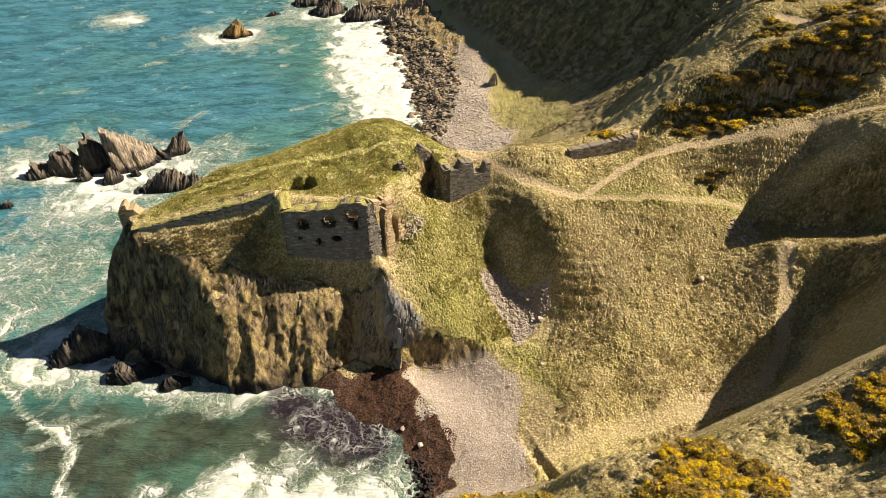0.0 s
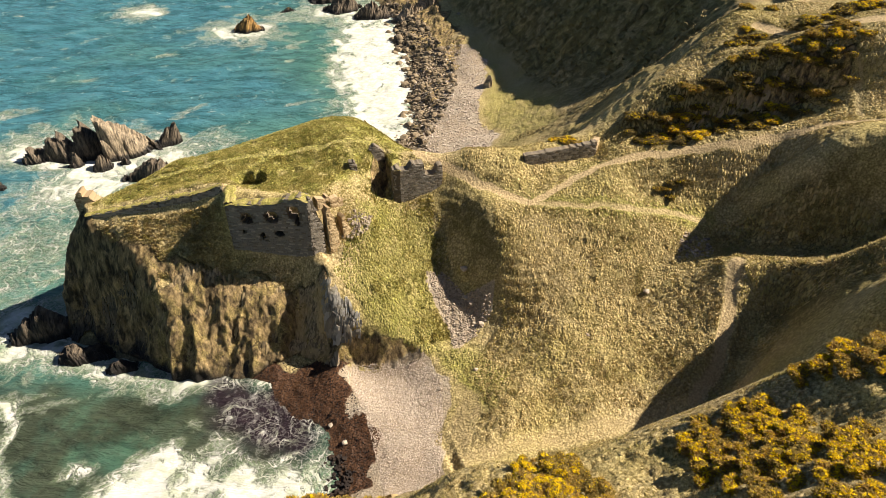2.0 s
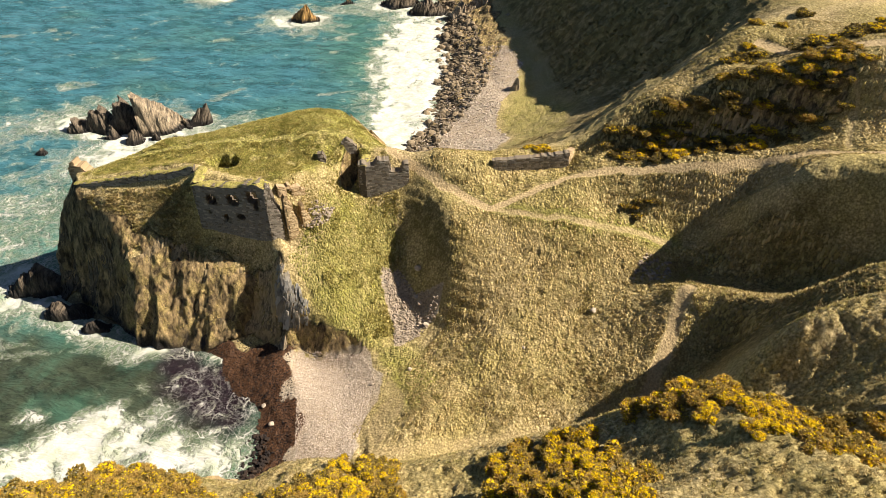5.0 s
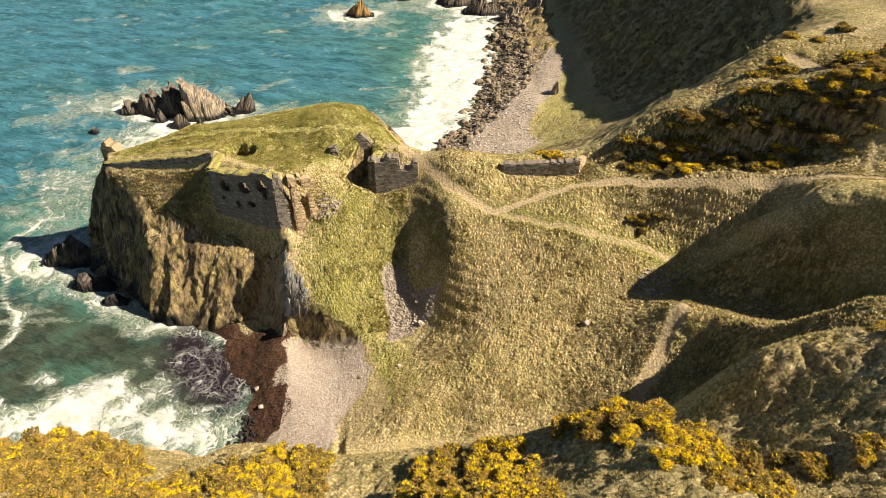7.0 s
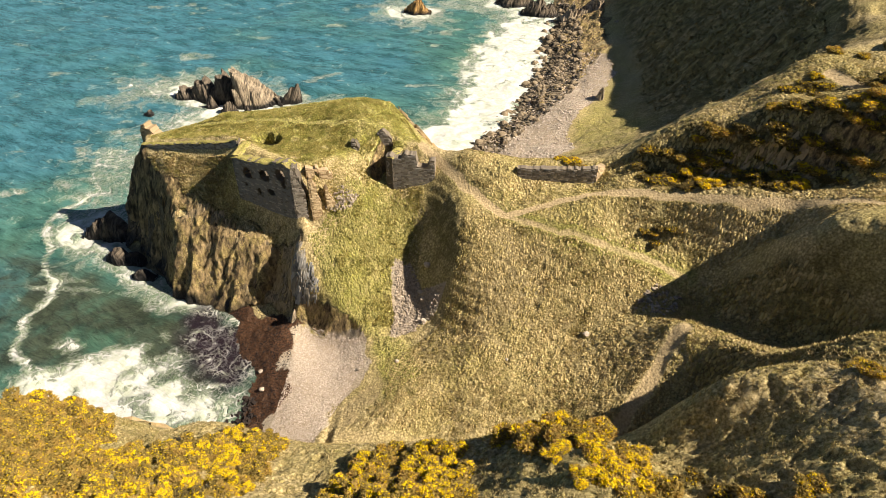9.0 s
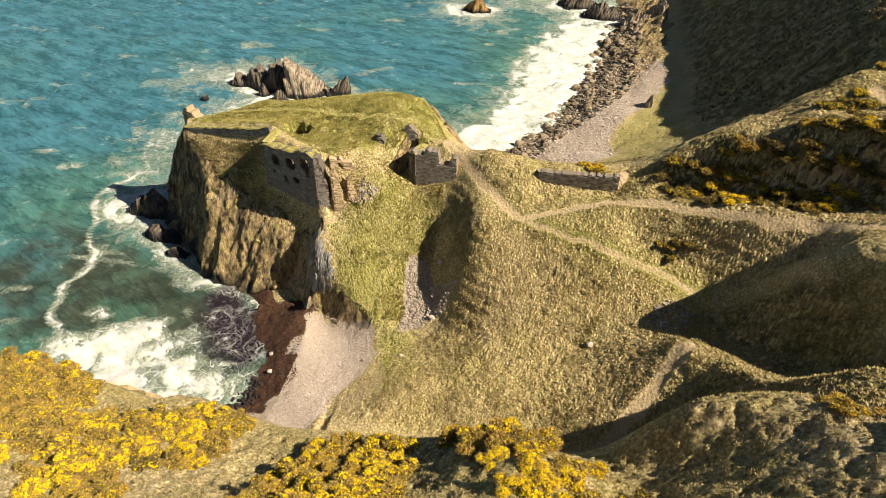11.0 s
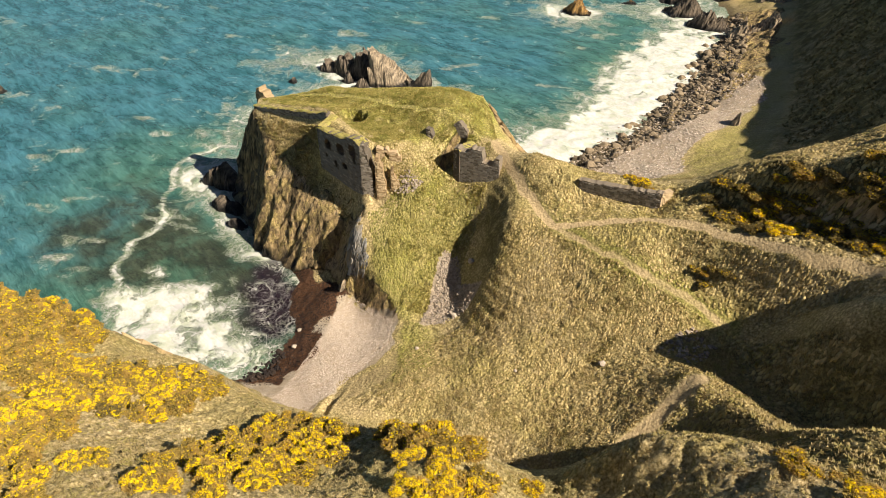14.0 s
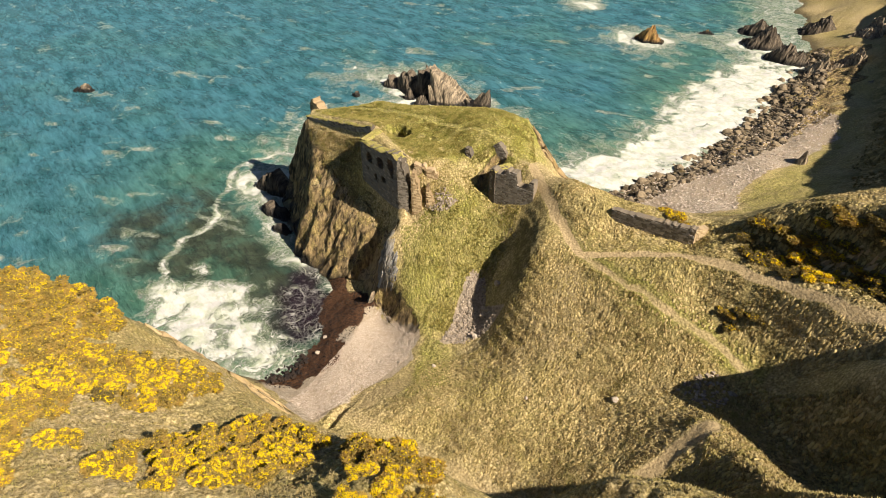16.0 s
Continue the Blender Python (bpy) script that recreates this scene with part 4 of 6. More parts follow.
def masonry(name, a, b, thick, foot, top, label, openings=(), warm=False, course=0.19, length=0.42, seed=0, category="wall", turf=False):
    """A ruined rubble wall from a to b in the plan (its face on the right-hand side going from a to b).
    foot, top: heights along it, as functions of the metres from a. openings: (from, to, sill, head)."""
    r = random.Random(seed)
    a, b = Vector((*a, 0)), Vector((*b, 0))
    u = (b - a).normalized()
    n = Vector((u.y, -u.x, 0))                     # out of the face
    size = (b - a).length
    base = new(name)
    z0 = min(foot(s * size / 8) for s in range(9))
    z1 = max(top(s * size / 60) for s in range(61))
    base.location = (a.x, a.y, z0)
    turn = math.atan2(u.y, u.x)
    base.rotation_euler = (0, 0, turn)
    cell = 0.2
    nu, nz = max(2, int(round(size / cell))), int(round((z1 - z0) / cell))

    def solid(s, z):
        return 0 <= s <= size and foot(s) - 0.4 <= z <= top(s) and not any(abs((2 * s - o[0] - o[1]) / (o[1] - o[0])) ** 3 + abs((2 * z - o[2] - o[3]) / (o[3] - o[2])) ** 3 < 1.05 for o in openings)

    def filled(s, low):
        """Whether a cell of the core belongs to the wall; the topmost ones are cut down to the wall-head."""
        return low < top(s) - 0.03 and solid(s, min(low + 0.5 * cell, top(s) - 0.01))

    nz += 1
    keep = [[filled((i + 0.5) * size / nu, z0 + k * cell) for i in range(nu)] for k in range(nz)]
    verts, index, faces = [], {}, []

    def v(i, k, side):
        if (i, k, side) not in index:
            index[(i, k, side)] = len(verts)
            verts.append((i * size / nu + r.uniform(-0.05, 0.05), (thick if side else 0) + r.uniform(-0.04, 0.04), min(k * cell + r.uniform(-0.06, 0.06), top(min(max(i * size / nu, 0), size)) - z0)))
        return index[(i, k, side)]

    def at(i, k):
        return 0 <= i < nu and 0 <= k < nz and keep[k][i]

    for k in range(nz):
        for i in range(nu):
            if not keep[k][i]:
                continue
            faces.append((v(i, k, 0), v(i + 1, k, 0), v(i + 1, k + 1, 0), v(i, k + 1, 0)))
            faces.append((v(i, k, 1), v(i, k + 1, 1), v(i + 1, k + 1, 1), v(i + 1, k, 1)))
            if not at(i - 1, k):
                faces.append((v(i, k, 0), v(i, k + 1, 0), v(i, k + 1, 1), v(i, k, 1)))
            if not at(i + 1, k):
                faces.append((v(i + 1, k, 0), v(i + 1, k, 1), v(i + 1, k + 1, 1), v(i + 1, k + 1, 0)))
            if not at(i, k + 1):
                faces.append((v(i, k + 1, 0), v(i + 1, k + 1, 0), v(i + 1, k + 1, 1), v(i, k + 1, 1)))
            if not at(i, k - 1):
                faces.append((v(i, k, 0), v(i, k, 1), v(i + 1, k, 1), v(i + 1, k, 0)))
    part("core", mesh_from("core", verts, faces, MORTAR_WARM if warm else MORTAR), base)
    # facing stones in uneven courses
    made, z = [], z0 + 0.05
    while z < z1:
        h = course * r.uniform(0.75, 1.25)
        s = r.uniform(-0.3, 0.0)
        while s < size:
            w = length * r.uniform(0.55, 1.5)
            if all(solid(q, p) for q in (s + 0.12 * w, s + 0.88 * w) for p in (z + 0.1 * h, z + 0.9 * h)):
                for side in ((0, 1) if r.random() < 0.25 else (0,)):
                    made.append((s + w / 2, z + h / 2 - z0, w * 1.0, h * r.uniform(0.85, 1.1), side, r.randrange(6), r.uniform(-3, 3)))
            s += w
        z += h
    r.shuffle(made)
    for s, zz, w, h, side, which, tilt in made[:290]:
        ob = new("stone", STONES[warm][which])
        ob.parent = base
        ob.matrix_basis = pose(s, (thick + 0.0) if side else 0.0, zz, 0, tilt, 180 if side else 0) @ Matrix.Diagonal((w, 0.12, h, 1))
    rest = made[290:]
    if rest:
        verts, faces = [], []
        for s, zz, w, h, side, which, tilt in rest:
            m = pose(s, thick if side else 0.0, zz, 0, tilt, 180 if side else 0) @ Matrix.Diagonal((w, 0.12, h, 1))
            k = len(verts)
            src = STONES[warm][which]
            verts += [m @ q.co for q in src.vertices]
            faces += [tuple(k + i for i in p.vertices) for p in src.polygons]
        tagged(part("facing_stones", mesh_from("facing_stones", verts, faces, MASONRY_WARM if warm else MASONRY), base), kind="stuff")
    if turf:
        part("turf_cap", turf_cap(size, thick, lambda q: top(q) - z0, seed), base, "grass growing over the wall-head")
    return tagged(base, label, category)


def turf_cap(size, thick, head, seed):
    """Rough turf lying on a wall-head: a lumpy sheet that droops over both edges."""
    nu, nv = max(4, int(size / 0.16)), 9
    u, v = np.meshgrid(np.linspace(-0.1, size + 0.1, nu), np.linspace(-0.08, 1.16, nv))
    level = np.array([np.mean([head(min(max(q + d, 0), size)) for d in (-0.5, -0.25, 0, 0.25, 0.5)]) for q in u[0]])
    z = level[None] + 0.07 + 0.10 * fbm(u + 9 * seed, 3 * v, 0.8, 3, seed) - 0.16 * smooth(0.12, -0.10, v) - 0.2 * smooth(0.92, 1.16, v)
    y = v * thick + 0.07 * fbm(u, v * 3, 0.5, 2, seed + 3)
    idx = np.arange(nu * nv).reshape(nv, nu)
    quads = np.stack([idx[:-1, :-1], idx[:-1, 1:], idx[1:, 1:], idx[1:, :-1]], -1).reshape(-1, 4)
    return mesh_from("turf_cap", np.stack([u, y, z], -1).reshape(-1, 3), quads, TURF_CAP, True)


def ragged(points, seed=0, rough=0.18):
    """A broken wall-head: heights between (metres, height) points, with a stepped wobble."""
    r = random.Random(seed)
    wob = [r.uniform(-rough, rough) for _ in range(200)]

    def f(s):
        z = np.interp(s, [p[0] for p in points], [p[1] for p in points])
        return float(z) + wob[int(abs(s) / 0.4) % 200]
    return f


def cellar_vault(x, y, z, turn):
    """A stub of barrel vault under the turf, open towards the slope: dark within, its crown flush with the grass."""
    verts, faces, n, k = [], [], 14, 6
    r = random.Random(5)
    for shell, rad in ((0, 1.15), (1, 1.55)):
        for j in range(k + 1):
            for i in range(n + 1):
                a = math.pi * i / n
                q = rad * (1 + r.uniform(-0.03, 0.05))
                verts.append((q * math.cos(a), j * 0.5 - (0.25 if shell and j == 0 else 0) + (r.uniform(-0.12, 0.12) if j == 0 else 0), 1.0 + q * 0.95 * math.sin(a) if 0 < i < n else -0.4))
    m = (k + 1) * (n + 1)
    for j in range(k):
        for i in range(n):
            p = j * (n + 1) + i
            faces.append((p, p + 1, p + n + 2, p + n + 1))
            faces.append((m + p, m + p + n + 1, m + p + n + 2, m + p + 1))
    for i in range(n):
        faces.append((i, m + i, m + i + 1, i + 1))
    back = k * (n + 1)
    faces.append(tuple(back + i for i in range(n + 1)))
    base = new("cellar_vault")
    base.matrix_basis = pose(x, y, z, 0, 0, turn)
    part("vault", mesh_from("vault", verts, faces, MORTAR), base)
    for i in range(1, n, 1):
        a = math.pi * i / n
        ob = new("stone", STONES[False][i % 6])
        ob.parent = base
        ob.matrix_basis = pose(1.35 * math.cos(a), -0.12, 1.0 + 1.28 * math.sin(a), 0, 90 - math.degrees(a), 0) @ Matrix.Diagonal((0.30, 0.3, 0.42, 1))
    return tagged(base, "dark mouth of a stone cellar vault under turf", "ruin")


def castle_walls():
    level = lambda *p: ragged(p, 0, 0.0)
    masonry("castle_front_wall", (-18.1, 60.65), (-8.3, 60.25), 1.25, level((0, 10.2), (9.8, 11.2)),
            ragged(((0, 18.9), (3, 19.2), (6.2, 19.5), (7.2, 20.2), (8.0, 20.1), (8.6, 20.6), (9.8, 20.0)), 3, 0.05),
            "tall ruined front wall of grey rubble with gaping window holes", ((1.7, 3.0, 16.5, 17.9), (4.5, 6.1, 16.9, 18.4), (7.3, 8.7, 17.6, 19.3), (5.5, 6.5, 15.0, 15.8), (3.7, 4.2, 14.5, 15.5), (8.1, 8.6, 16.7, 17.9), (1.5, 1.9, 15.1, 15.6)), seed=1, category="castle wall", turf=True)
    masonry("castle_side_wall", (-19.0, 63.8), (-18.1, 60.65), 1.1, level((0, 16.5), (1.2, 13), (3.2, 10.4)), ragged(((0, 19.4), (3.2, 19.1)), 4, 0.05), "ruined side wall of grey rubble rising from the turf", seed=2, category="castle wall", turf=True)
    masonry("castle_corner_pier", (-8.5, 60.2), (-7.1, 61.0), 1.5, level((0, 11.4), (1.6, 12.4)), ragged(((0, 19.9), (0.45, 20.3), (0.8, 20.0), (0.85, 18.9), (1.15, 18.7), (1.2, 17.2), (1.7, 16.4)), 5, 0.1), "broken corner pier of grey and ochre rubble", seed=3, category="castle wall", length=0.38)
    masonry("castle_wall_pier", (-6.6, 61.1), (-5.6, 62.0), 1.0, level((0, 11.8), (1.3, 12.4)), ragged(((0, 18.0), (0.2, 18.7), (0.6, 18.5), (0.65, 17.6), (1.0, 17.2), (1.05, 15.8), (1.35, 15.2)), 6, 0.1), "tall thin pier surviving from a fallen rubble wall", warm=True, seed=4, category="castle wall", length=0.38)
    masonry("castle_wall_stump", (-5.2, 62.5), (-4.4, 63.4), 1.0, level((0, 12.8), (1.2, 13.2)), ragged(((0, 16.6), (0.4, 16.9), (0.45, 15.9), (0.8, 15.4), (1.2, 14.4)), 7, 0.1), "crumbling stump of a fallen rubble wall", warm=True, seed=5, category="castle wall", length=0.38)
    masonry("castle_inner_wall", (-7.9, 62.6), (-5.4, 64.6), 0.8, level((0, 14), (3.2, 14.5)), ragged(((0, 18.9), (1.5, 18.7), (3.2, 17.9)), 9), "sunlit inner wall of ochre rubble behind the piers", ((0.9, 1.6, 16.0, 18.2),), warm=True, seed=6, category="castle wall")
    masonry("gatehouse_wall", (0.0, 68.75), (5.9, 70.85), 1.1, level((0, 14.4), (6.2, 15.2)),
            ragged(((0, 19.6), (0.9, 19.7), (1.2, 19.3), (1.9, 19.4), (2.2, 20.0), (3.9, 20.0), (4.1, 18.3), (5.2, 18.4), (5.7, 19.5), (6.3, 19.4)), 8, 0.10), "broken gatehouse wall of grey rubble beside the neck path", seed=7, category="gatehouse wall")
    masonry("gatehouse_return_wall", (-0.6, 72.2), (0.0, 68.75), 0.9, level((0, 16.4), (3.5, 14.6)), ragged(((0, 19.0), (1.5, 19.2), (3.5, 19.5)), 10), "short return of the gatehouse wall, grass-topped", seed=8, category="gatehouse wall", turf=True)
    masonry("roadside_wall", (16.0, 73.25), (25.1, 75.9), 0.8, level((0, 17.6), (9.5, 18.2)), ragged(((0, 19.8), (4, 20.1), (8.6, 20.6), (9.5, 20.8)), 12, 0.08), "long low drystone wall above the footpath", seed=9)
    masonry("roadside_wall_end", (25.1, 75.9), (25.6, 77.4), 0.7, level((0, 18.8), (1.6, 19.6)), ragged(((0, 20.7), (1.6, 20.5)), 13), "pale stone end of the low drystone wall", warm=True, seed=10)
    masonry("terrace_wall", (-35.6, 61.15), (-27.0, 62.35), 0.7, level((0, 15.0), (8.7, 16.7)), ragged(((0, 16.1), (4.5, 17.0), (8.7, 17.9)), 14, 0.05), "low grey retaining wall along the cliff terrace", seed=11, turf=True)
    masonry("terrace_wall", (-26.9, 62.35), (-19.2, 63.2), 0.7, level((0, 16.7), (7.7, 17.9)), ragged(((0, 17.9), (5.5, 19.0), (7.7, 19.9)), 15, 0.06), "low grey retaining wall ending in a taller broken stump", seed=12, turf=True)
    masonry("corner_stub", (-37.6, 62.9), (-34.6, 63.5), 1.5, level((0, 15.0), (3.0, 15.6)), ragged(((0, 17.2), (0.4, 17.9), (1.0, 18.3), (1.1, 17.5), (1.9, 17.6), (2.0, 16.9), (3.1, 16.3)), 16, 0.22), "sunlit ochre stub of a ruined corner tower", warm=True, seed=13, category="ruin")
    masonry("wall_fragment", (-7.9, 66.6), (-5.6, 67.0), 0.6, level((0, 18.0), (2.4, 17.6)), ragged(((0, 19.0), (2.4, 18.7)), 17), "low fragment of grey rubble wall sunk in turf", seed=14, category="ruin")
    masonry("wall_fragment", (-5.3, 69.0), (-4.4, 69.3), 0.8, level((0, 18.6), (1, 18.4)), ragged(((0, 20.4), (0.6, 20.3), (1, 19.4)), 18), "upright stub of grey rubble standing in turf", seed=15, category="ruin")
    masonry("wall_fragment", (-3.4, 72.3), (-1.6, 73.0), 0.9, level((0, 19.0), (1.9, 18.6)), ragged(((0, 20.3), (0.8, 20.8), (1.9, 19.8)), 19), "tumbled rubble fragment above the gatehouse", seed=16, category="ruin")
    cellar_vault(-17.2, 67.3, 15.1, 15)


castle_walls()


# ---- rocks in the sea ----
def skerry(x, y, along_m, across, height, yaw, lean, seed, mat, label, beds=0.6, peaks=None, jag=0.45):
    """A rock of steep slate beds standing in the water: a craggy body with stepped bed-heads, leaning with its beds.
    The beds follow one another along u and strike across it; lean: shift along u for each metre of height.
    peaks: (u, v, share of the height, reach towards -u, reach towards +u, reach across)."""
    r = random.Random(seed)
    if peaks is None:
        peaks = [(r.uniform(-0.3, 0.3) * along_m, 0, 1.0, along_m * 0.9, along_m * 0.9, across), (r.uniform(-0.6, 0.6) * along_m, r.uniform(-0.3, 0.3) * across, 0.7, along_m * 0.7, along_m * 0.7, across * 0.8)]
    step = max(0.2, min(0.34, across / 9))
    u, v = np.meshgrid(np.arange(-along_m * 1.15, along_m * 1.15, step), np.arange(-across * 1.15, across * 1.15, step))
    wob = 0.5 * step * fbm(u + seed * 13, v, 1.2, 2, seed)
    offs = [r.random() for _ in range(400)]
    cut = [r.random() for _ in range(400)]
    row = u + 0.18 * v + 0.35 * beds * fbm(u + 31 * seed, v, 3.0, 2, 2)
    bed = np.floor(row / beds).astype(int) % 400
    inside_bed = row / beds - np.floor(row / beds)
    step_up = np.array(offs)[bed]
    block = np.floor(v / (1.3 + 1.5 * np.array(cut)[bed]) + 5 * np.array(cut)[bed]).astype(int)
    chip = np.array(offs)[(bed * 7 + block * 13) % 400]
    z = np.full(u.shape, -1.4)
    for pu, pv, h, west, east, wide in peaks:
        du = (u - pu) / np.where(u < pu, west, east) + 0.12 * fbm(u + 17 * seed, v, 2.5, 3, 3)
        dv = (v - pv) / wide + 0.16 * fbm(u, v + 11 * seed, 2.0, 3, 5)
        q = np.clip(np.abs(du), 0, 2) + np.clip(np.abs(dv), 0, 2) ** 4
        z = np.maximum(z, height * h * (1 - q * (1 + jag * (step_up - 0.4) + 0.7 * jag * (chip - 0.5))) + 0.5 * height * jag * (step_up - 0.6) * (q < 1))
    z = np.maximum(z + (0.55 * beds * (1 - 2 * inside_bed) + 0.9 * jag * height * 0.25 * (chip - 0.5)) * (z > -0.5) + 0.12 * fbm(u, v, 0.8, 2, seed), -1.4)
    ny, nx = z.shape
    pts = np.stack([u + lean * np.maximum(z, 0) + wob, v + wob, z], -1).reshape(-1, 3)
    idx = np.arange(nx * ny).reshape(ny, nx)
    quads = np.stack([idx[:-1, :-1], idx[:-1, 1:], idx[1:, 1:], idx[1:, :-1]], -1).reshape(-1, 4)
    quads = quads[(z.reshape(-1)[quads] > -1.3).any(1)]
    used, inverse = np.unique(quads, return_inverse=True)
    ob = new("skerry", mesh_from("skerry", pts[used], inverse.reshape(-1, 4), mat))
    ob.matrix_basis = pose(x, y, 0, 0, 0, yaw)
    return tagged(ob, label, "sea rock", "rocks off the headland")


def sea_rocks():
    skerry(-56.6, 106.6, 6.2, 4.4, 7.8, 29, -0.28, 1, SLATE, "tall leaning slab of tan slate rising from surf", 0.55, [(-2.4, 0, 1.0, 1.9, 7.6, 3.9), (-3.2, -2.4, 0.55, 1.6, 4.0, 1.8)], 0.2)
    skerry(-66.2, 103.4, 9.6, 3.4, 6.4, 22, -0.35, 2, SLATE_DARK, "jagged dark slate ridge standing in white water", 0.6, [(4.4, 0.4, 1.0, 5.5, 3.0, 3.0), (-0.5, 0, 0.72, 5.0, 4.0, 2.6), (-5.5, 0, 0.42, 3.6, 5, 2.4)], 0.6)
    skerry(-50.0, 110.8, 2.6, 1.8, 3.8, 30, 0.35, 4, SLATE_DARK, "narrow dark fin of rock beside the tall slab", 0.6)
    skerry(-63.3, 99.4, 1.7, 1.3, 2.6, 60, 0.1, 5, SLATE_DARK, "small rounded black rock in surf")
    skerry(-58.7, 99.4, 2.2, 1.4, 2.8, 30, 0.1, 6, SLATE_DARK, "small black rock with broken top in surf")
    skerry(-54.9, 101.5, 1.0, 0.9, 1.8, 30, 0.1, 7, SLATE_DARK, "small black rock in surf")
    skerry(-47.0, 97.6, 5.2, 2.2, 3.6, 10, 0.25, 8, SLATE_DARK, "ragged black rocks below the headland")
    skerry(-72.5, 91.2, 1.4, 0.8, 0.9, 0, 0.2, 9, SLATE_DARK, "rock just breaking the water")
    skerry(-56.6, 176.2, 4.6, 2.6, 4.6, 15, 0.25, 10, SLATE_ORANGE, "orange lichened rock standing alone in surf")
    skerry(-50.0, 195.0, 2.2, 1.0, 1.1, 15, 0.2, 11, SLATE_ORANGE, "low orange rock awash")
    skerry(-41.0, 207.0, 6.0, 3.5, 4.0, 20, 0.2, 12, SLATE_DARK, "dark rock off the far shore")
    skerry(-33.5, 198.0, 5.6, 4.2, 5.6, 40, 0.2, 13, SLATE_DARK, "dark broken rock off the far shore")
    skerry(-23.0, 192.0, 6.0, 3.2, 4.4, 10, 0.15, 14, SLATE_DARK, "weedy brown rock by the far shore")
    skerry(-10.0, 190.0, 6.5, 4.0, 7.5, 35, 0.2, 15, SLATE, "craggy outcrop at the head of the beach")
    skerry(-14.0, 214.0, 9.0, 5.0, 9.0, 50, 0.2, 16, SLATE, "craggy outcrop under the far cliffs")
    skerry(-30.0, 220.0, 7.0, 4.0, 5.0, 30, 0.2, 17, SLATE_DARK, "dark rock ledge on the far shore")
    skerry(2.0, 178.0, 5.0, 3.0, 6.5, 35, 0.2, 18, SLATE, "craggy rock on the upper beach")
    skerry(10.2, 133.0, 2.6, 2.0, 6.4, 40, 0.15, 19, SLATE, "upright rock at the edge of the shingle")
    skerry(-115.0, 41.5, 2.4, 1.3, 1.6, 40, 0.2, 20, SLATE, "lone rock breaking the swell")
    skerry(-44.6, 57.6, 4.4, 2.2, 3.8, 205, 0.2, 21, SLATE_DARK, "black slate ledge at the foot of the cliff", 0.4)
    skerry(-37.0, 53.9, 3.0, 1.4, 1.7, 190, 0.6, 22, SLATE_DARK, "black slate ledge washed by surf", 0.35)
    skerry(-31.0, 52.6, 2.2, 0.9, 1.0, 190, 0.6, 23, SLATE_DARK, "low slate ledge washed by surf", 0.35)
    skerry(-6.0, 52.9, 1.9, 0.9, 3.6, 20, 0.2, 24, SLATE, "flat slate slab at the back of the beach", 0.6)


sea_rocks()


# ---- broken beds that clothe the cliffs ----
def crag_beds(name, poly, count, size, mat, label, seed, steep=0.9, tilt=0.12, rocky=0.6):
    """Angular slabs of the upright beds, set into a cliff face: long up the face, narrow along it, their heads broken."""
    rng = np.random.default_rng(seed)
    p = scatter(poly, count, rng)
    slope = on_ground(p[:, 0], p[:, 1], 6)
    kept = (on_ground(p[:, 0], p[:, 1], 3) > rocky) & (slope > steep) & (rng.random(len(p)) < np.sqrt(1 + slope ** 2) / 3.2)
    p, slope = p[kept], slope[kept]
    n = len(p)
    nx, ny = on_ground(p[:, 0], p[:, 1], 7), on_ground(p[:, 0], p[:, 1], 8)
    out = np.stack([nx * slope, ny * slope, np.ones(n)], -1) / np.sqrt(1 + slope ** 2)[:, None]
    side = np.stack([-ny, nx, np.zeros(n)], -1)
    up = np.cross(out, side)
    up *= np.sign(up[:, 2:3])
    lean = (tilt + rng.normal(scale=0.10, size=n))[:, None]
    up, side = up + side * lean, side - up * lean
    up = up + np.array([0, 0, 0.12])
    c = np.stack([p[:, 0], p[:, 1], on_ground(p[:, 0], p[:, 1])], -1)
    big = rng.uniform(0.5, 1.5, n) * (0.6 + 0.8 * vnoise(p[:, 0] / 2, p[:, 1] / 2, seed))
    long_, wide, deep = size * big * rng.uniform(0.7, 1.7, n), size * big * rng.uniform(0.18, 0.55, n), size * big * rng.uniform(0.06, 0.18, n)
    v = []
    for e, (kw, kd) in ((-0.5, (0.8, 0.5)), (0.1, (1.0, 1.0)), (0.5, (0.55, 0.7))):
        for sx, sd in ((-0.5, -0.8), (0.5, -0.8), (0.5, 0.75), (-0.5, 1.0)):
            j = rng.uniform(0.75, 1.25, (n, 3))
            v.append(c + up * (long_ * e * j[:, 0])[:, None] + side * (wide * sx * kw * j[:, 1])[:, None] + out * (deep * sd * kd * j[:, 2])[:, None])
    v = np.stack(v, 1)
    quads = np.array([(4 * l + i, 4 * l + (i + 1) % 4, 4 * l + 4 + (i + 1) % 4, 4 * l + 4 + i) for l in (0, 1) for i in range(4)] + [(3, 2, 1, 0), (8, 9, 10, 11)])
    return tagged(new(name, quads_mesh(name, v, quads, mat)), label, "rock face", kind="stuff")


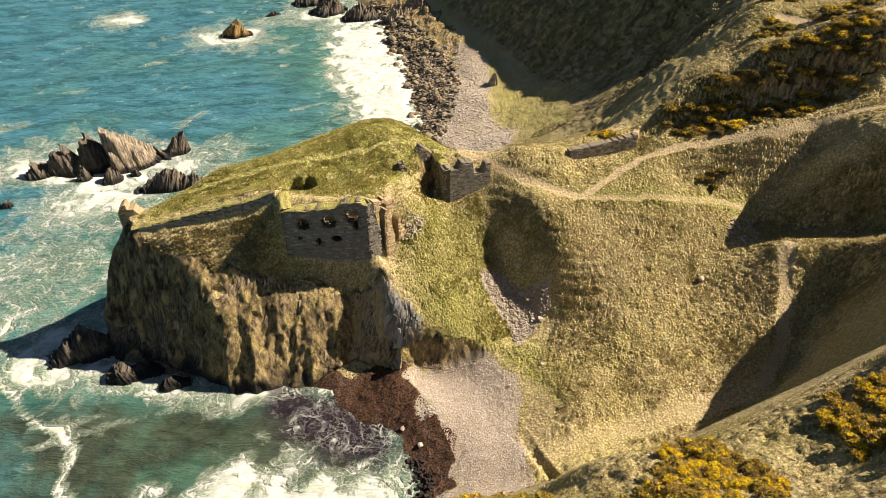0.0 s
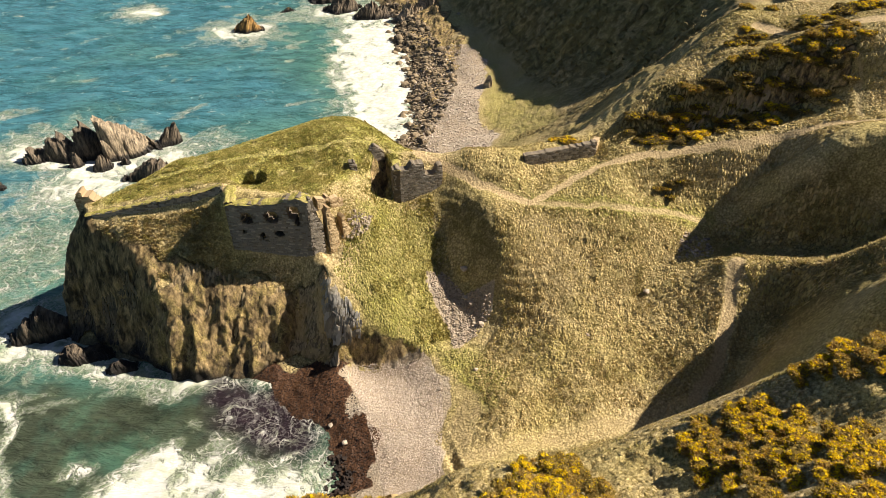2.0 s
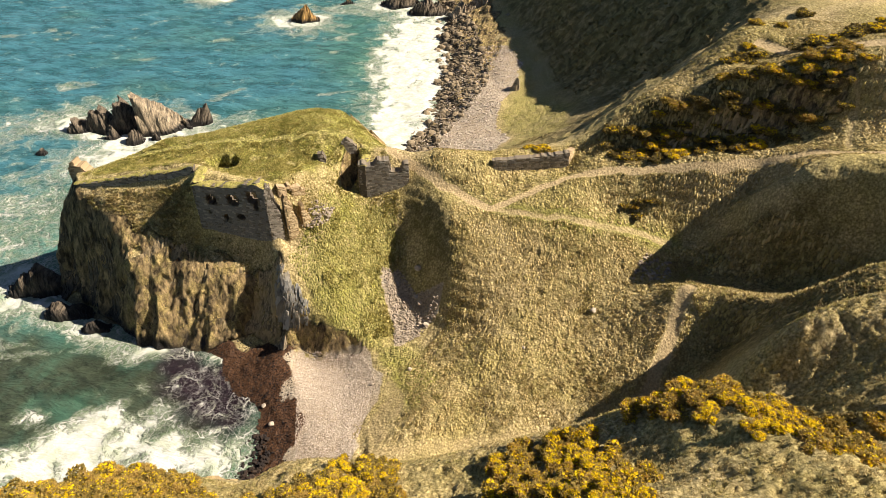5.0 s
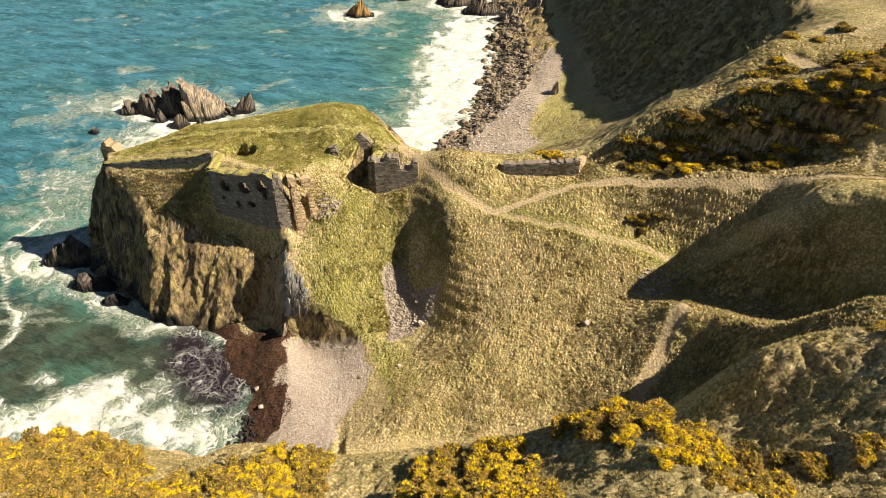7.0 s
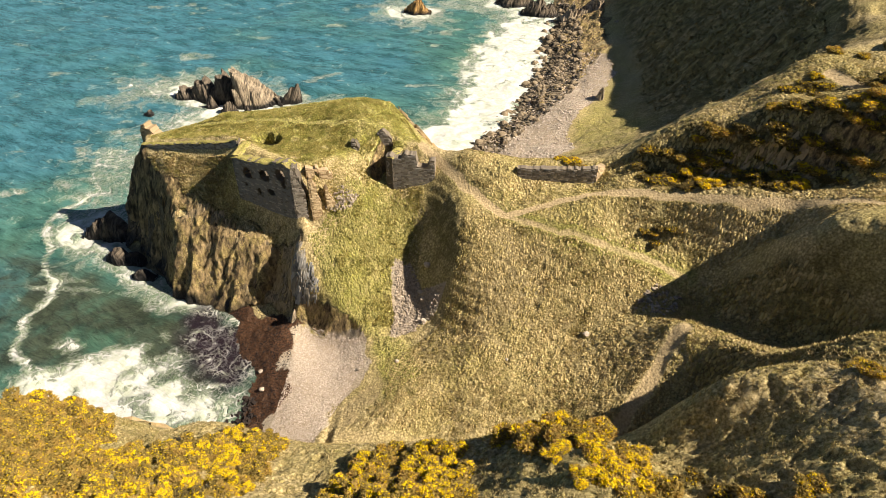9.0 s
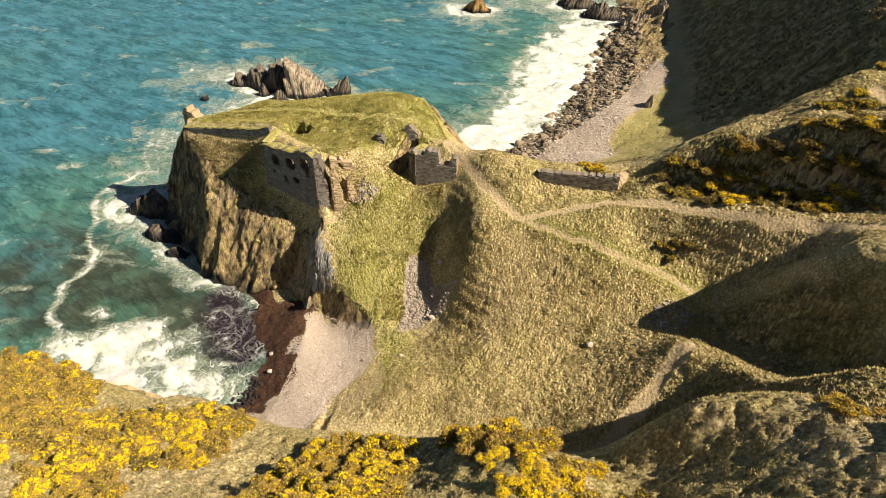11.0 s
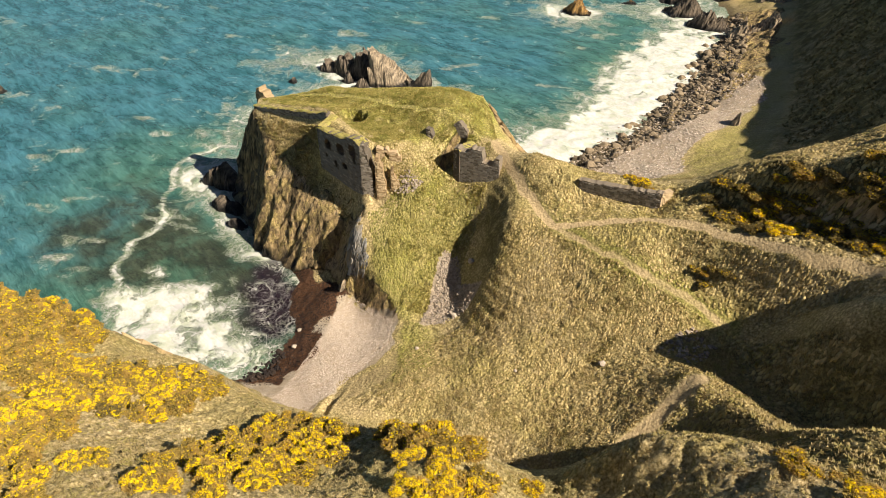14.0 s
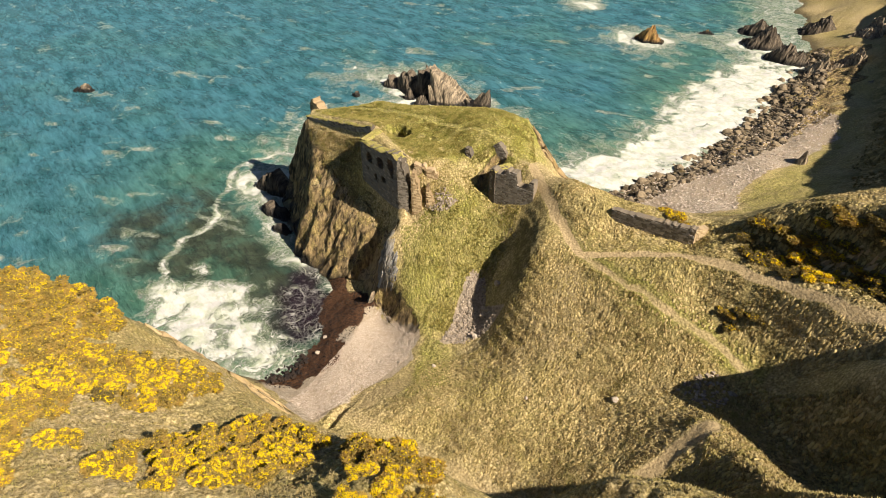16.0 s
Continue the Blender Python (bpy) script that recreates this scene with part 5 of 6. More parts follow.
def quads_mesh(name, v, quads, mat):
    """Many alike small solids as one mesh: v (n, corners, 3), quads of corner numbers."""
    n, k = v.shape[:2]
    faces = (quads[None] + k * np.arange(n)[:, None, None]).reshape(-1, 4)
    mesh = bpy.data.meshes.new(name)
    mesh.vertices.add(n * k)
    mesh.vertices.foreach_set("co", v.astype(np.float32).ravel())
    mesh.loops.add(faces.size)
    mesh.loops.foreach_set("vertex_index", faces.astype(np.int32).ravel())
    mesh.polygons.add(len(faces))
    mesh.polygons.foreach_set("loop_start", np.arange(0, faces.size, 4, dtype=np.int32))
    mesh.polygons.foreach_set("use_smooth", np.zeros(len(faces), bool))
    mesh.update(calc_edges=True)
    mesh.materials.append(mat)
    return mesh


# ---- loose stones ----
def lump(seed, mat, name="boulder"):
    """A worn boulder about one metre across, its underside flat."""
    bm = bmesh.new()
    bmesh.ops.create_icosphere(bm, subdivisions=2, radius=0.5)
    r = random.Random(seed)
    cuts = [(Vector((r.uniform(-1, 1), r.uniform(-1, 1), r.uniform(-0.3, 1))).normalized(), r.uniform(0.26, 0.42)) for _ in range(7)]
    for q in bm.verts:
        q.co *= 1 + 0.25 * noise.noise(q.co * 2.2 + Vector((seed * 7.1, 0, 0)))
        for d, lim in cuts:
            over = q.co.dot(d) - lim
            if over > 0:
                q.co -= d * over * 0.9
        q.co.z *= 0.75
    mesh = bpy.data.meshes.new(name)
    bm.to_mesh(mesh)
    bm.free()
    mesh.materials.append(mat)
    return mesh


def scatter(poly, count, rng):
    """Random places of the plan inside a polygon."""
    p = np.array(poly)
    out = np.empty((0, 2))
    while len(out) < count:
        q = rng.uniform(p.min(0), p.max(0), (count * 3, 2))
        out = np.vstack([out, q[inside(q[:, 0], q[:, 1], poly)]])
    return out[:count]


def stones_stuff(name, places, sizes, mat, label, rng, sink=0.25):
    """Many small angular stones as one mesh."""
    n = len(places)
    box = np.array([(x, y, z) for z in (-1, 1) for x, y in ((-1, -1), (1, -1), (1, 1), (-1, 1))], float) * 0.5
    v = box[None] * (1 + rng.uniform(-0.35, 0.2, (n, 8, 3)))
    v[:, 4:, :2] *= rng.uniform(0.45, 0.85, (n, 1, 1))
    v = v * (sizes[:, None, None] * np.stack([rng.uniform(0.7, 1.4, n), rng.uniform(0.6, 1.0, n), rng.uniform(0.4, 0.7, n)], -1)[:, None, :])
    ang = rng.uniform(0, 6.28, n)
    c, s = np.cos(ang)[:, None], np.sin(ang)[:, None]
    x, y = v[..., 0] * c - v[..., 1] * s, v[..., 0] * s + v[..., 1] * c
    v = np.stack([x + places[:, 0, None], y + places[:, 1, None], v[..., 2] + (on_ground(places[:, 0], places[:, 1]) + sizes * (0.25 - sink))[:, None]], -1)
    quads = np.array([(3, 2, 1, 0), (4, 5, 6, 7), (0, 1, 5, 4), (1, 2, 6, 5), (2, 3, 7, 6), (3, 0, 4, 7)])
    faces = (quads[None] + 8 * np.arange(n)[:, None, None]).reshape(-1, 4)
    mesh = bpy.data.meshes.new(name)
    mesh.vertices.add(n * 8)
    mesh.vertices.foreach_set("co", v.astype(np.float32).ravel())
    mesh.loops.add(faces.size)
    mesh.loops.foreach_set("vertex_index", faces.astype(np.int32).ravel())
    mesh.polygons.add(len(faces))
    mesh.polygons.foreach_set("loop_start", np.arange(0, faces.size, 4, dtype=np.int32))
    mesh.polygons.foreach_set("use_smooth", np.zeros(len(faces), bool))
    mesh.update(calc_edges=True)
    mesh.materials.append(mat)
    return tagged(new(name, mesh), label, "stones", kind="stuff")


FAR_BOULDERS = [(-9, 97), (-1, 97), (0, 112), (2.5, 124), (4, 138), (2, 150), (-3, 165), (-10, 186), (-22, 206), (-22, 190), (-15, 170), (-10.5, 148), (-8, 130), (-8.5, 108)]


def loose_stones():
    rng = np.random.default_rng(31)
    stones_stuff("scree", scatter(SCREE, 1500, rng), rng.uniform(0.1, 0.34, 1500), SCREE_STONE, "scree of pale angular stones below the gully", rng)
    stones_stuff("shingle", scatter([(-3.4, 53.2), (5, 53.2), (7.6, 50), (7.9, 45.7), (8.1, 41), (8.2, 37), (3, 36.5), (1.8, 40), (-0.6, 46), (-2.8, 50)], 12000, rng), rng.uniform(0.06, 0.15, 12000), PEBBLE, "shingle of pale rounded beach stones", rng)
    stones_stuff("far_shingle", scatter(FAR_SHINGLE, 3500, rng), rng.uniform(0.15, 0.45, 3500), PEBBLE, "shingle of pale stones on the far beach", rng)
    stones_stuff("shore_rubble", scatter(FAR_BOULDERS, 2600, rng), rng.uniform(0.3, 1.1, 2600), SHORE_STONE, "dark wave-worn rubble along the far tideline", rng)
    stones_stuff("weedy_stones", scatter(WEED_BED, 2600, rng), rng.uniform(0.08, 0.22, 2600), WEEDY_STONE, "seaweed-covered stones of the lower beach", rng)
    stones_stuff("surf_stones", scatter([(-2.2, 36.2), (-0.6, 39), (-2.4, 42), (-6.5, 41.0), (-7.5, 37)], 300, rng), rng.uniform(0.2, 0.55, 300), WEEDY_STONE, "black stones showing through the surf", rng, sink=-0.25)
    stones_stuff("fallen_stones", scatter([(34, 63), (38, 62.4), (38.6, 66), (35, 66.6)], 90, rng), rng.uniform(0.2, 0.55, 90), SCREE_STONE, "pale fallen stones lying in the shaded hollow", rng)
    stones_stuff("ruin_rubble", scatter([(-5.5, 62.4), (-2.6, 63.6), (-2.2, 65.6), (-4.6, 64.8)], 120, rng), rng.uniform(0.15, 0.45, 120), SCREE_STONE, "rubble fallen from the ruined piers", rng)
    shapes = [lump(i, SHORE_STONE) for i in range(5)]
    places = scatter(FAR_BOULDERS, 130, rng)
    for i, (x, y) in enumerate(places):
        s = rng.uniform(1.0, 2.6)
        ob = new("boulder", shapes[i % 5])
        ob.matrix_basis = pose(x, y, max(float(on_ground(x, y)), -0.3) + 0.12 * s, rng.uniform(-15, 15), rng.uniform(-15, 15), rng.uniform(0, 360)) @ Matrix.Diagonal((s, s * 0.8, s * 0.8, 1))
        tagged(ob, "dark wave-worn boulder on the far tideline", "boulder", "boulders along the far shore")
    pale = [lump(40 + i, SCREE_STONE) for i in range(3)]
    for i, (x, y, s, label) in enumerate(((30.3, 59.3, 0.9, "white boulder lying on the dry slope"), (-2.4, 43.2, 0.8, "yellowish boulder at the edge of the surf"), (-4.4, 45.4, 0.7, "yellowish boulder among seaweed"),
                                          (9.4, 60.2, 0.9, "large pale block lying on scree"), (10.2, 59.4, 0.7, "large pale block lying on scree"), (11.5, 57.2, 0.9, "pale block at the foot of the scree"),
                                          (9.2, 62.6, 1.1, "pale block lodged in the shaded gully"), (11.2, 51.4, 0.6, "dark stone in the grass"), (7.4, 49.2, 0.6, "stone at the back of the beach"), (23.4, 54.2, 0.5, "stone in dry grass"))):
        ob = new("boulder", pale[i % 3])
        ob.matrix_basis = pose(x, y, float(on_ground(x, y)) + 0.2 * s, 0, 0, 50 * i) @ Matrix.Diagonal((s, s * 0.85, s * 0.8, 1))
        tagged(ob, label, "boulder")


loose_stones()
CASTLE_CLIFF = [(-27.2, 56.2), (-25.6, 54.0), (-23.4, 51), (-11, 52), (-6.4, 54.2), (-6.4, 58.4), (-8, 59.4), (-13, 59.0), (-24, 58.4)]
SEAWARD_CLIFF = [(-44, 66), (-38, 64), (-30, 69), (-20, 76.5), (-6, 82.5), (2, 80), (3, 88), (-8, 92), (-28, 80)]
crag_beds("cliff_beds", CASTLE_CLIFF, 4000, 0.6, BEDS, "upright brown and ochre beds of the castle cliff", 51)
crag_beds("cliff_chips", CASTLE_CLIFF, 12000, 0.36, BEDS, "small broken edges of the castle cliff", 52)
crag_beds("seaward_beds", SEAWARD_CLIFF, 5000, 1.2, BEDS, "upright beds of the seaward cliff", 57)
crag_beds("shaded_beds", [(-43, 58), (-38, 53.5), (-29, 52), (-27.5, 54.6), (-31, 58.4), (-37, 61.5), (-41, 62)], 6000, 0.42, BEDS_SHADED, "broken beds of the west cliff, coloured dark for its shade", 58)
crag_beds("slate_outcrop", [(-7.4, 58.2), (-6.2, 57.8), (-2.4, 55.9), (-2.4, 54.9), (-5.0, 54.4), (-6.8, 55.6)], 420, 0.7, BEDS_PALE, "pale grey slate beds cropping out beside the recess", 53, 0.5, 0.04, 0.0)
crag_beds("cliff_beds", [(-20, 8), (-7, 20), (4, 29), (12, 33), (10, 37), (-4, 36), (-14, 31)], 5000, 1.4, BEDS, "dark beds of the near cliff", 54)
crag_beds("gully_rock", [(5.5, 67.5), (8.4, 66.4), (11.0, 63.0), (8.8, 62.2), (7.0, 63.6)], 260, 0.5, BEDS_SHADED, "broken rock in the shaded gully", 55, 0.4, 0.1, 0.3)
crag_beds("hill_outcrop", [(33, 76.2), (40, 77), (47, 77.6), (48, 81), (40, 80), (34, 78.6)], 420, 0.7, BEDS, "grey rock showing between the gorse", 56, 0.35, 0.3, -1.0)


# ---- gorse ----
def unit(v):
    return v / np.linalg.norm(v, axis=1)[:, None]


def gorse_shape(seed, bloom, dark):
    """The spiny body and the blossom of a bush about two metres across: meshes of small tufts over an uneven dome."""
    rng = np.random.default_rng(seed)
    lobes = [(rng.uniform(-0.75, 0.75), rng.uniform(-0.75, 0.75), rng.uniform(0.0, 0.42), rng.uniform(0.26, 0.5)) for _ in range(14)]

    def shell(count, low, grow):
        c = np.array([lobes[i] for i in rng.integers(0, 14, count)])
        d = rng.normal(size=(count, 3))
        d[:, 2] = np.abs(d[:, 2]) + low
        d /= np.linalg.norm(d, axis=1)[:, None]
        p = c[:, :3] + d * (c[:, 3] * rng.uniform(0.84, 1.08, count) * grow)[:, None]
        buried = np.zeros(count, bool)
        for lx, ly, lz, lr in lobes:
            buried |= np.linalg.norm(p - np.array([lx, ly, lz]), axis=1) < lr * 0.86
        return p[~buried], d[~buried]

    def tufts(p, d, blades, length, width, spread):
        n = len(p)
        out = []
        for _ in range(blades):
            way = d + rng.normal(scale=spread, size=(n, 3))
            way /= np.linalg.norm(way, axis=1)[:, None]
            side = np.cross(way, rng.normal(size=(n, 3)))
            side /= np.linalg.norm(side, axis=1)[:, None]
            ln, wd = length * rng.uniform(0.6, 1.3, (n, 1)), width * rng.uniform(0.7, 1.3, (n, 1))
            out.append(np.stack([p - side * wd - way * ln * 0.35, p + side * wd - way * ln * 0.35, p + way * ln], 1))
        return np.concatenate(out)

    p, d = shell(1200, 0.05, 1.0)
    body = tufts(p, d, 2, 0.17, 0.075, 0.6)
    inner = np.concatenate([tufts(np.array([[lx, ly, lz]]) + dd * lr * 0.8, dd, 1, 0.13, 0.10, 0.9) for lx, ly, lz, lr in lobes for dd in [unit(rng.normal(size=(95, 3)))]])
    p2, d2 = shell(int(3000 * bloom), 0.4, 1.05)
    dabs = np.array([noise.noise(Vector(q) * 2.6 + Vector((seed * 5.3, 0, 0))) for q in p2]) + rng.normal(scale=0.12, size=len(p2))
    p2, d2 = p2[dabs > -0.02], d2[dabs > -0.02]
    flower = tufts(p2, d2, 3, 0.075, 0.065, 1.2)
    return triangles_mesh("foliage", np.concatenate([body, inner]), GORSE_DARK if dark else GORSE_LEAF), triangles_mesh("blossom", flower, GORSE_BLOOM)


GORSE = {"full": [gorse_shape(1, 1.2, False), gorse_shape(2, 0.8, False), gorse_shape(3, 1.6, False)],
         "thin": [gorse_shape(4, 0.2, False), gorse_shape(5, 0.42, False), gorse_shape(6, 0.08, False)],
         "dark": [gorse_shape(7, 0.12, True), gorse_shape(8, 0.3, True), gorse_shape(9, 0.05, True)]}
GORSE_LABEL = {"full": "gorse bush thick with yellow blossom on the slope", "thin": "brownish gorse bush with scattered yellow blossom", "dark": "dark green gorse bush with few yellow flowers"}


def gorse(x, y, kind, size, turn, group):
    foliage, blossom = GORSE[kind][int(turn * 7) % 3]
    place = pose(x, y, float(on_ground(x, y)) - 0.12 * size, 0, 0, turn) @ Matrix.Diagonal((size, size * 0.9, size * 0.62, 1))
    if group == FAR_GORSE:
        far_bushes.append((foliage, blossom, place))
        return
    base = new("gorse_bush")
    part("foliage", foliage, base)
    part("blossom", blossom, base, "yellow pea-flowers")
    base.matrix_basis = place
    tagged(base, GORSE_LABEL[kind], "gorse bush", group)


FAR_GORSE, far_bushes = "thicket", []


def gorse_thicket():
    """The low undergrowth of the hillside, too close-grown to tell bush from bush: one joined mesh, its blossom under it."""
    def joined(name, which, mat):
        tri = []
        for bush in far_bushes:
            mesh, m = bush[which], np.array(bush[2])
            co = np.empty(len(mesh.vertices) * 3, np.float32)
            mesh.vertices.foreach_get("co", co)
            tri.append((co.reshape(-1, 3) @ m[:3, :3].T + m[:3, 3]).reshape(-1, 3, 3)[::2])
        return triangles_mesh(name, np.concatenate(tri), mat)
    ob = tagged(new("gorse_thicket", joined("gorse_thicket", 0, GORSE_DARK)), "dark gorse thicket covering the hillside bank", "gorse", kind="stuff")
    part("blossom", joined("blossom", 1, GORSE_BLOOM), ob, "scattered yellow flowers")


def gorse_patch(poly, spacing, mixture, low, high, seed, group):
    """Fills a patch of the plan with bushes that keep their distance; mixture: shares of full, thin and dark bushes."""
    r = random.Random(seed)
    xs, ys = [p[0] for p in poly], [p[1] for p in poly]
    area = abs(sum(poly[i - 1][0] * poly[i][1] - poly[i][0] * poly[i - 1][1] for i in range(len(poly)))) / 2
    kept = []
    for _ in range(int(area * 14)):
        x, y = r.uniform(min(xs), max(xs)), r.uniform(min(ys), max(ys))
        if inside(np.array([x]), np.array([y]), poly)[0] and all(math.hypot(x - a, y - b) > spacing for a, b in kept):
            kept.append((x, y))
            lumpy = noise.noise(Vector((x * 0.25, y * 0.25, seed)))
            pick = r.random() + 0.5 * lumpy
            kind = "full" if pick < mixture[0] else "thin" if pick < mixture[0] + mixture[1] else "dark"
            gorse(x, y, kind, r.uniform(low, high), r.uniform(0, 360), group)


def all_gorse():
    near, hill = "gorse on the near slopes", "gorse on the hillside"
    gorse_patch([(-9, 10), (-3.8, 17), (0.2, 21.2), (3.0, 23.6), (5.2, 23.2), (7.5, 20.4), (10, 18), (11, 15.5), (10, 12), (4, 8.5)], 0.92, (0.02, 1.2, 0.0), 0.85, 1.25, 1, near)
    gorse_patch([(9.2, 19.6), (12.9, 22.8), (14.6, 25.4), (14.8, 27.4), (16.8, 27.2), (18.6, 25.2), (19.6, 22.6), (18.4, 19.4), (16.6, 16.4), (13.6, 15.0), (11.8, 16.4)], 0.98, (0.42, 0.7, 0.0), 0.75, 1.15, 2, near)
    gorse_patch([(15.4, 15.8), (18.2, 18.0), (20.4, 16.6), (22, 14.4), (19, 12.4), (15.5, 13)], 1.0, (0.3, 0.8, 0.0), 0.7, 1.1, 19, near)
    gorse_patch([(24.4, 26.4), (26.2, 29.0), (28.6, 29.8), (31.2, 27.6), (32.8, 24.6), (31.6, 22), (28.8, 21.4), (26.2, 24.2)], 1.0, (0.55, 0.6, 0.0), 0.8, 1.15, 3, near)
    gorse_patch([(25.2, 20.6), (24.2, 23.4), (25.8, 24.2), (28.4, 21.4), (31.2, 21.8), (31.4, 19.4), (28.4, 17.6)], 1.1, (0.5, 0.6, 0.0), 0.75, 1.1, 4, near)
    gorse_patch([(23, 16), (25.4, 16.2), (25.4, 17.6), (23.4, 17.4)], 0.95, (0.9, 0.1, 0.0), 0.7, 0.95, 14, near)
    gorse_patch([(17.5, 14.5), (21, 15.6), (27, 15), (28, 13), (20, 11.5)], 1.15, (0.4, 0.6, 0.0), 0.75, 1.1, 15, near)
    gorse_patch([(31.4, 31.0), (34, 31.9), (36.2, 32.1), (38.4, 31), (41, 29.6), (42.8, 27), (40.6, 25), (37.6, 26.6), (36.2, 28.8), (33, 30)], 1.05, (0.5, 0.5, 0.0), 0.8, 1.25, 5, near)
    gorse_patch([(40, 34.2), (44, 33), (48, 32.5), (47, 30.4), (42, 32)], 1.5, (0.4, 0.3, 0.3), 0.8, 1.2, 6, near)
    gorse_patch([(48.5, 43.2), (53, 42.6), (56, 41), (54, 38.6), (50.5, 41)], 1.3, (0.4, 0.5, 0.1), 0.7, 1.1, 7, near)
    gorse(39.3, 34.7, "full", 0.85, 40, near)
    gorse(15.4, 20.2, "full", 0.7, 10, near)
    gorse(14.4, 20.9, "thin", 0.8, 80, near)
    gorse_patch([(28.2, 79.4), (30.6, 76.6), (35.3, 75.7), (43.9, 76.2), (49.7, 77.2), (53.6, 82), (50.3, 83), (42, 82.8), (35.4, 80.8)], 1.55, (0.27, 0.25, 0.5), 0.9, 1.6, 8, hill)
    gorse_patch([(28.6, 78.6), (31, 75.8), (36, 75.5), (44, 75.7), (54, 76.8), (54, 80), (42, 81), (34, 80)], 1.45, (0.0, 0.12, 0.9), 0.55, 1.0, 18, FAR_GORSE)
    gorse_patch([(45.5, 82.6), (54, 83.6), (56, 81), (50, 80.4)], 1.4, (0.8, 0.2, 0.0), 0.9, 1.5, 9, hill)
    gorse_patch([(48.5, 88.4), (60, 91.8), (60, 86.6), (51, 87.0)], 1.7, (0.45, 0.2, 0.35), 1.0, 1.7, 10, FAR_GORSE)
    gorse_patch([(42, 87), (44.6, 90), (46.5, 88), (44, 85.8)], 1.6, (0.3, 0.3, 0.4), 0.9, 1.3, 11, FAR_GORSE)
    gorse_patch([(32.4, 71.0), (34.8, 72.4), (36.2, 71.4), (34, 70.2)], 1.1, (0, 0.1, 0.9), 0.7, 1.0, 12, hill)
    for x, y, kind, s in ((GORSE_X, GORSE_Y, "full", 1.1), (GORSE_X - 1.6, GORSE_Y + 0.2, "full", 0.8), (GORSE_X + 1.3, GORSE_Y - 0.6, "thin", 0.9), (46, 95, "thin", 1.2), (49, 94, "thin", 1.0), (52, 97, "dark", 1.3)):
        gorse(x, y, kind, s, 60 * s, hill)


GORSE_X, GORSE_Y = 21.6, 77.6
all_gorse()
gorse_thicket()


# ---- grass ----
def grass_stuff(name, poly, count, height, spread, mat, label, seed, blades=7, keep=0.5, slim=1.0, steep=0.0):
    """Tussocks over the ground inside a polygon: rings of short blades that lean outwards, thinned out on rock and paths."""
    rng = np.random.default_rng(seed)
    p = scatter(poly, count, rng)
    grass = on_ground(p[:, 0], p[:, 1], 4)
    p = p[(grass > keep) & (on_ground(p[:, 0], p[:, 1], 5) < 0.25)]
    p = p[on_ground(p[:, 0], p[:, 1], 6) + 0.5 * (vnoise(p[:, 0] / 6, p[:, 1] / 6, seed) - 0.5) * (steep > 0) >= steep]
    p = p[vnoise(p[:, 0] / 0.9, p[:, 1] / 0.9, seed) + rng.uniform(-0.4, 0.4, len(p)) > 0.4]
    n = len(p)
    z = on_ground(p[:, 0], p[:, 1])
    size = rng.uniform(0.55, 1.35, n) * (0.7 + 0.6 * vnoise(p[:, 0] / 2.5, p[:, 1] / 2.5, 5))
    out = []
    for i in range(blades):
        ang = 6.283 * i / blades + rng.uniform(-0.5, 0.5, n)
        c, s = np.cos(ang), np.sin(ang)
        wide = slim * spread * size * rng.uniform(0.28, 0.5, n)
        root = np.stack([p[:, 0] + c * spread * 0.2 * size, p[:, 1] + s * spread * 0.2 * size, z - 0.06], -1)
        side = np.stack([-s * wide, c * wide, np.zeros(n)], -1)
        reach = spread * size * rng.uniform(0.3, 1.2, n)
        tip = np.stack([c * reach, s * reach, height * size * rng.uniform(0.7, 1.2, n) + 0.06], -1)
        out.append(np.stack([root - side, root + side, root + tip], 1))
    tri = np.stack(out, 1).reshape(-1, 3, 3)
    return tagged(new(name, triangles_mesh(name, tri, mat)), label, "grass", kind="stuff")


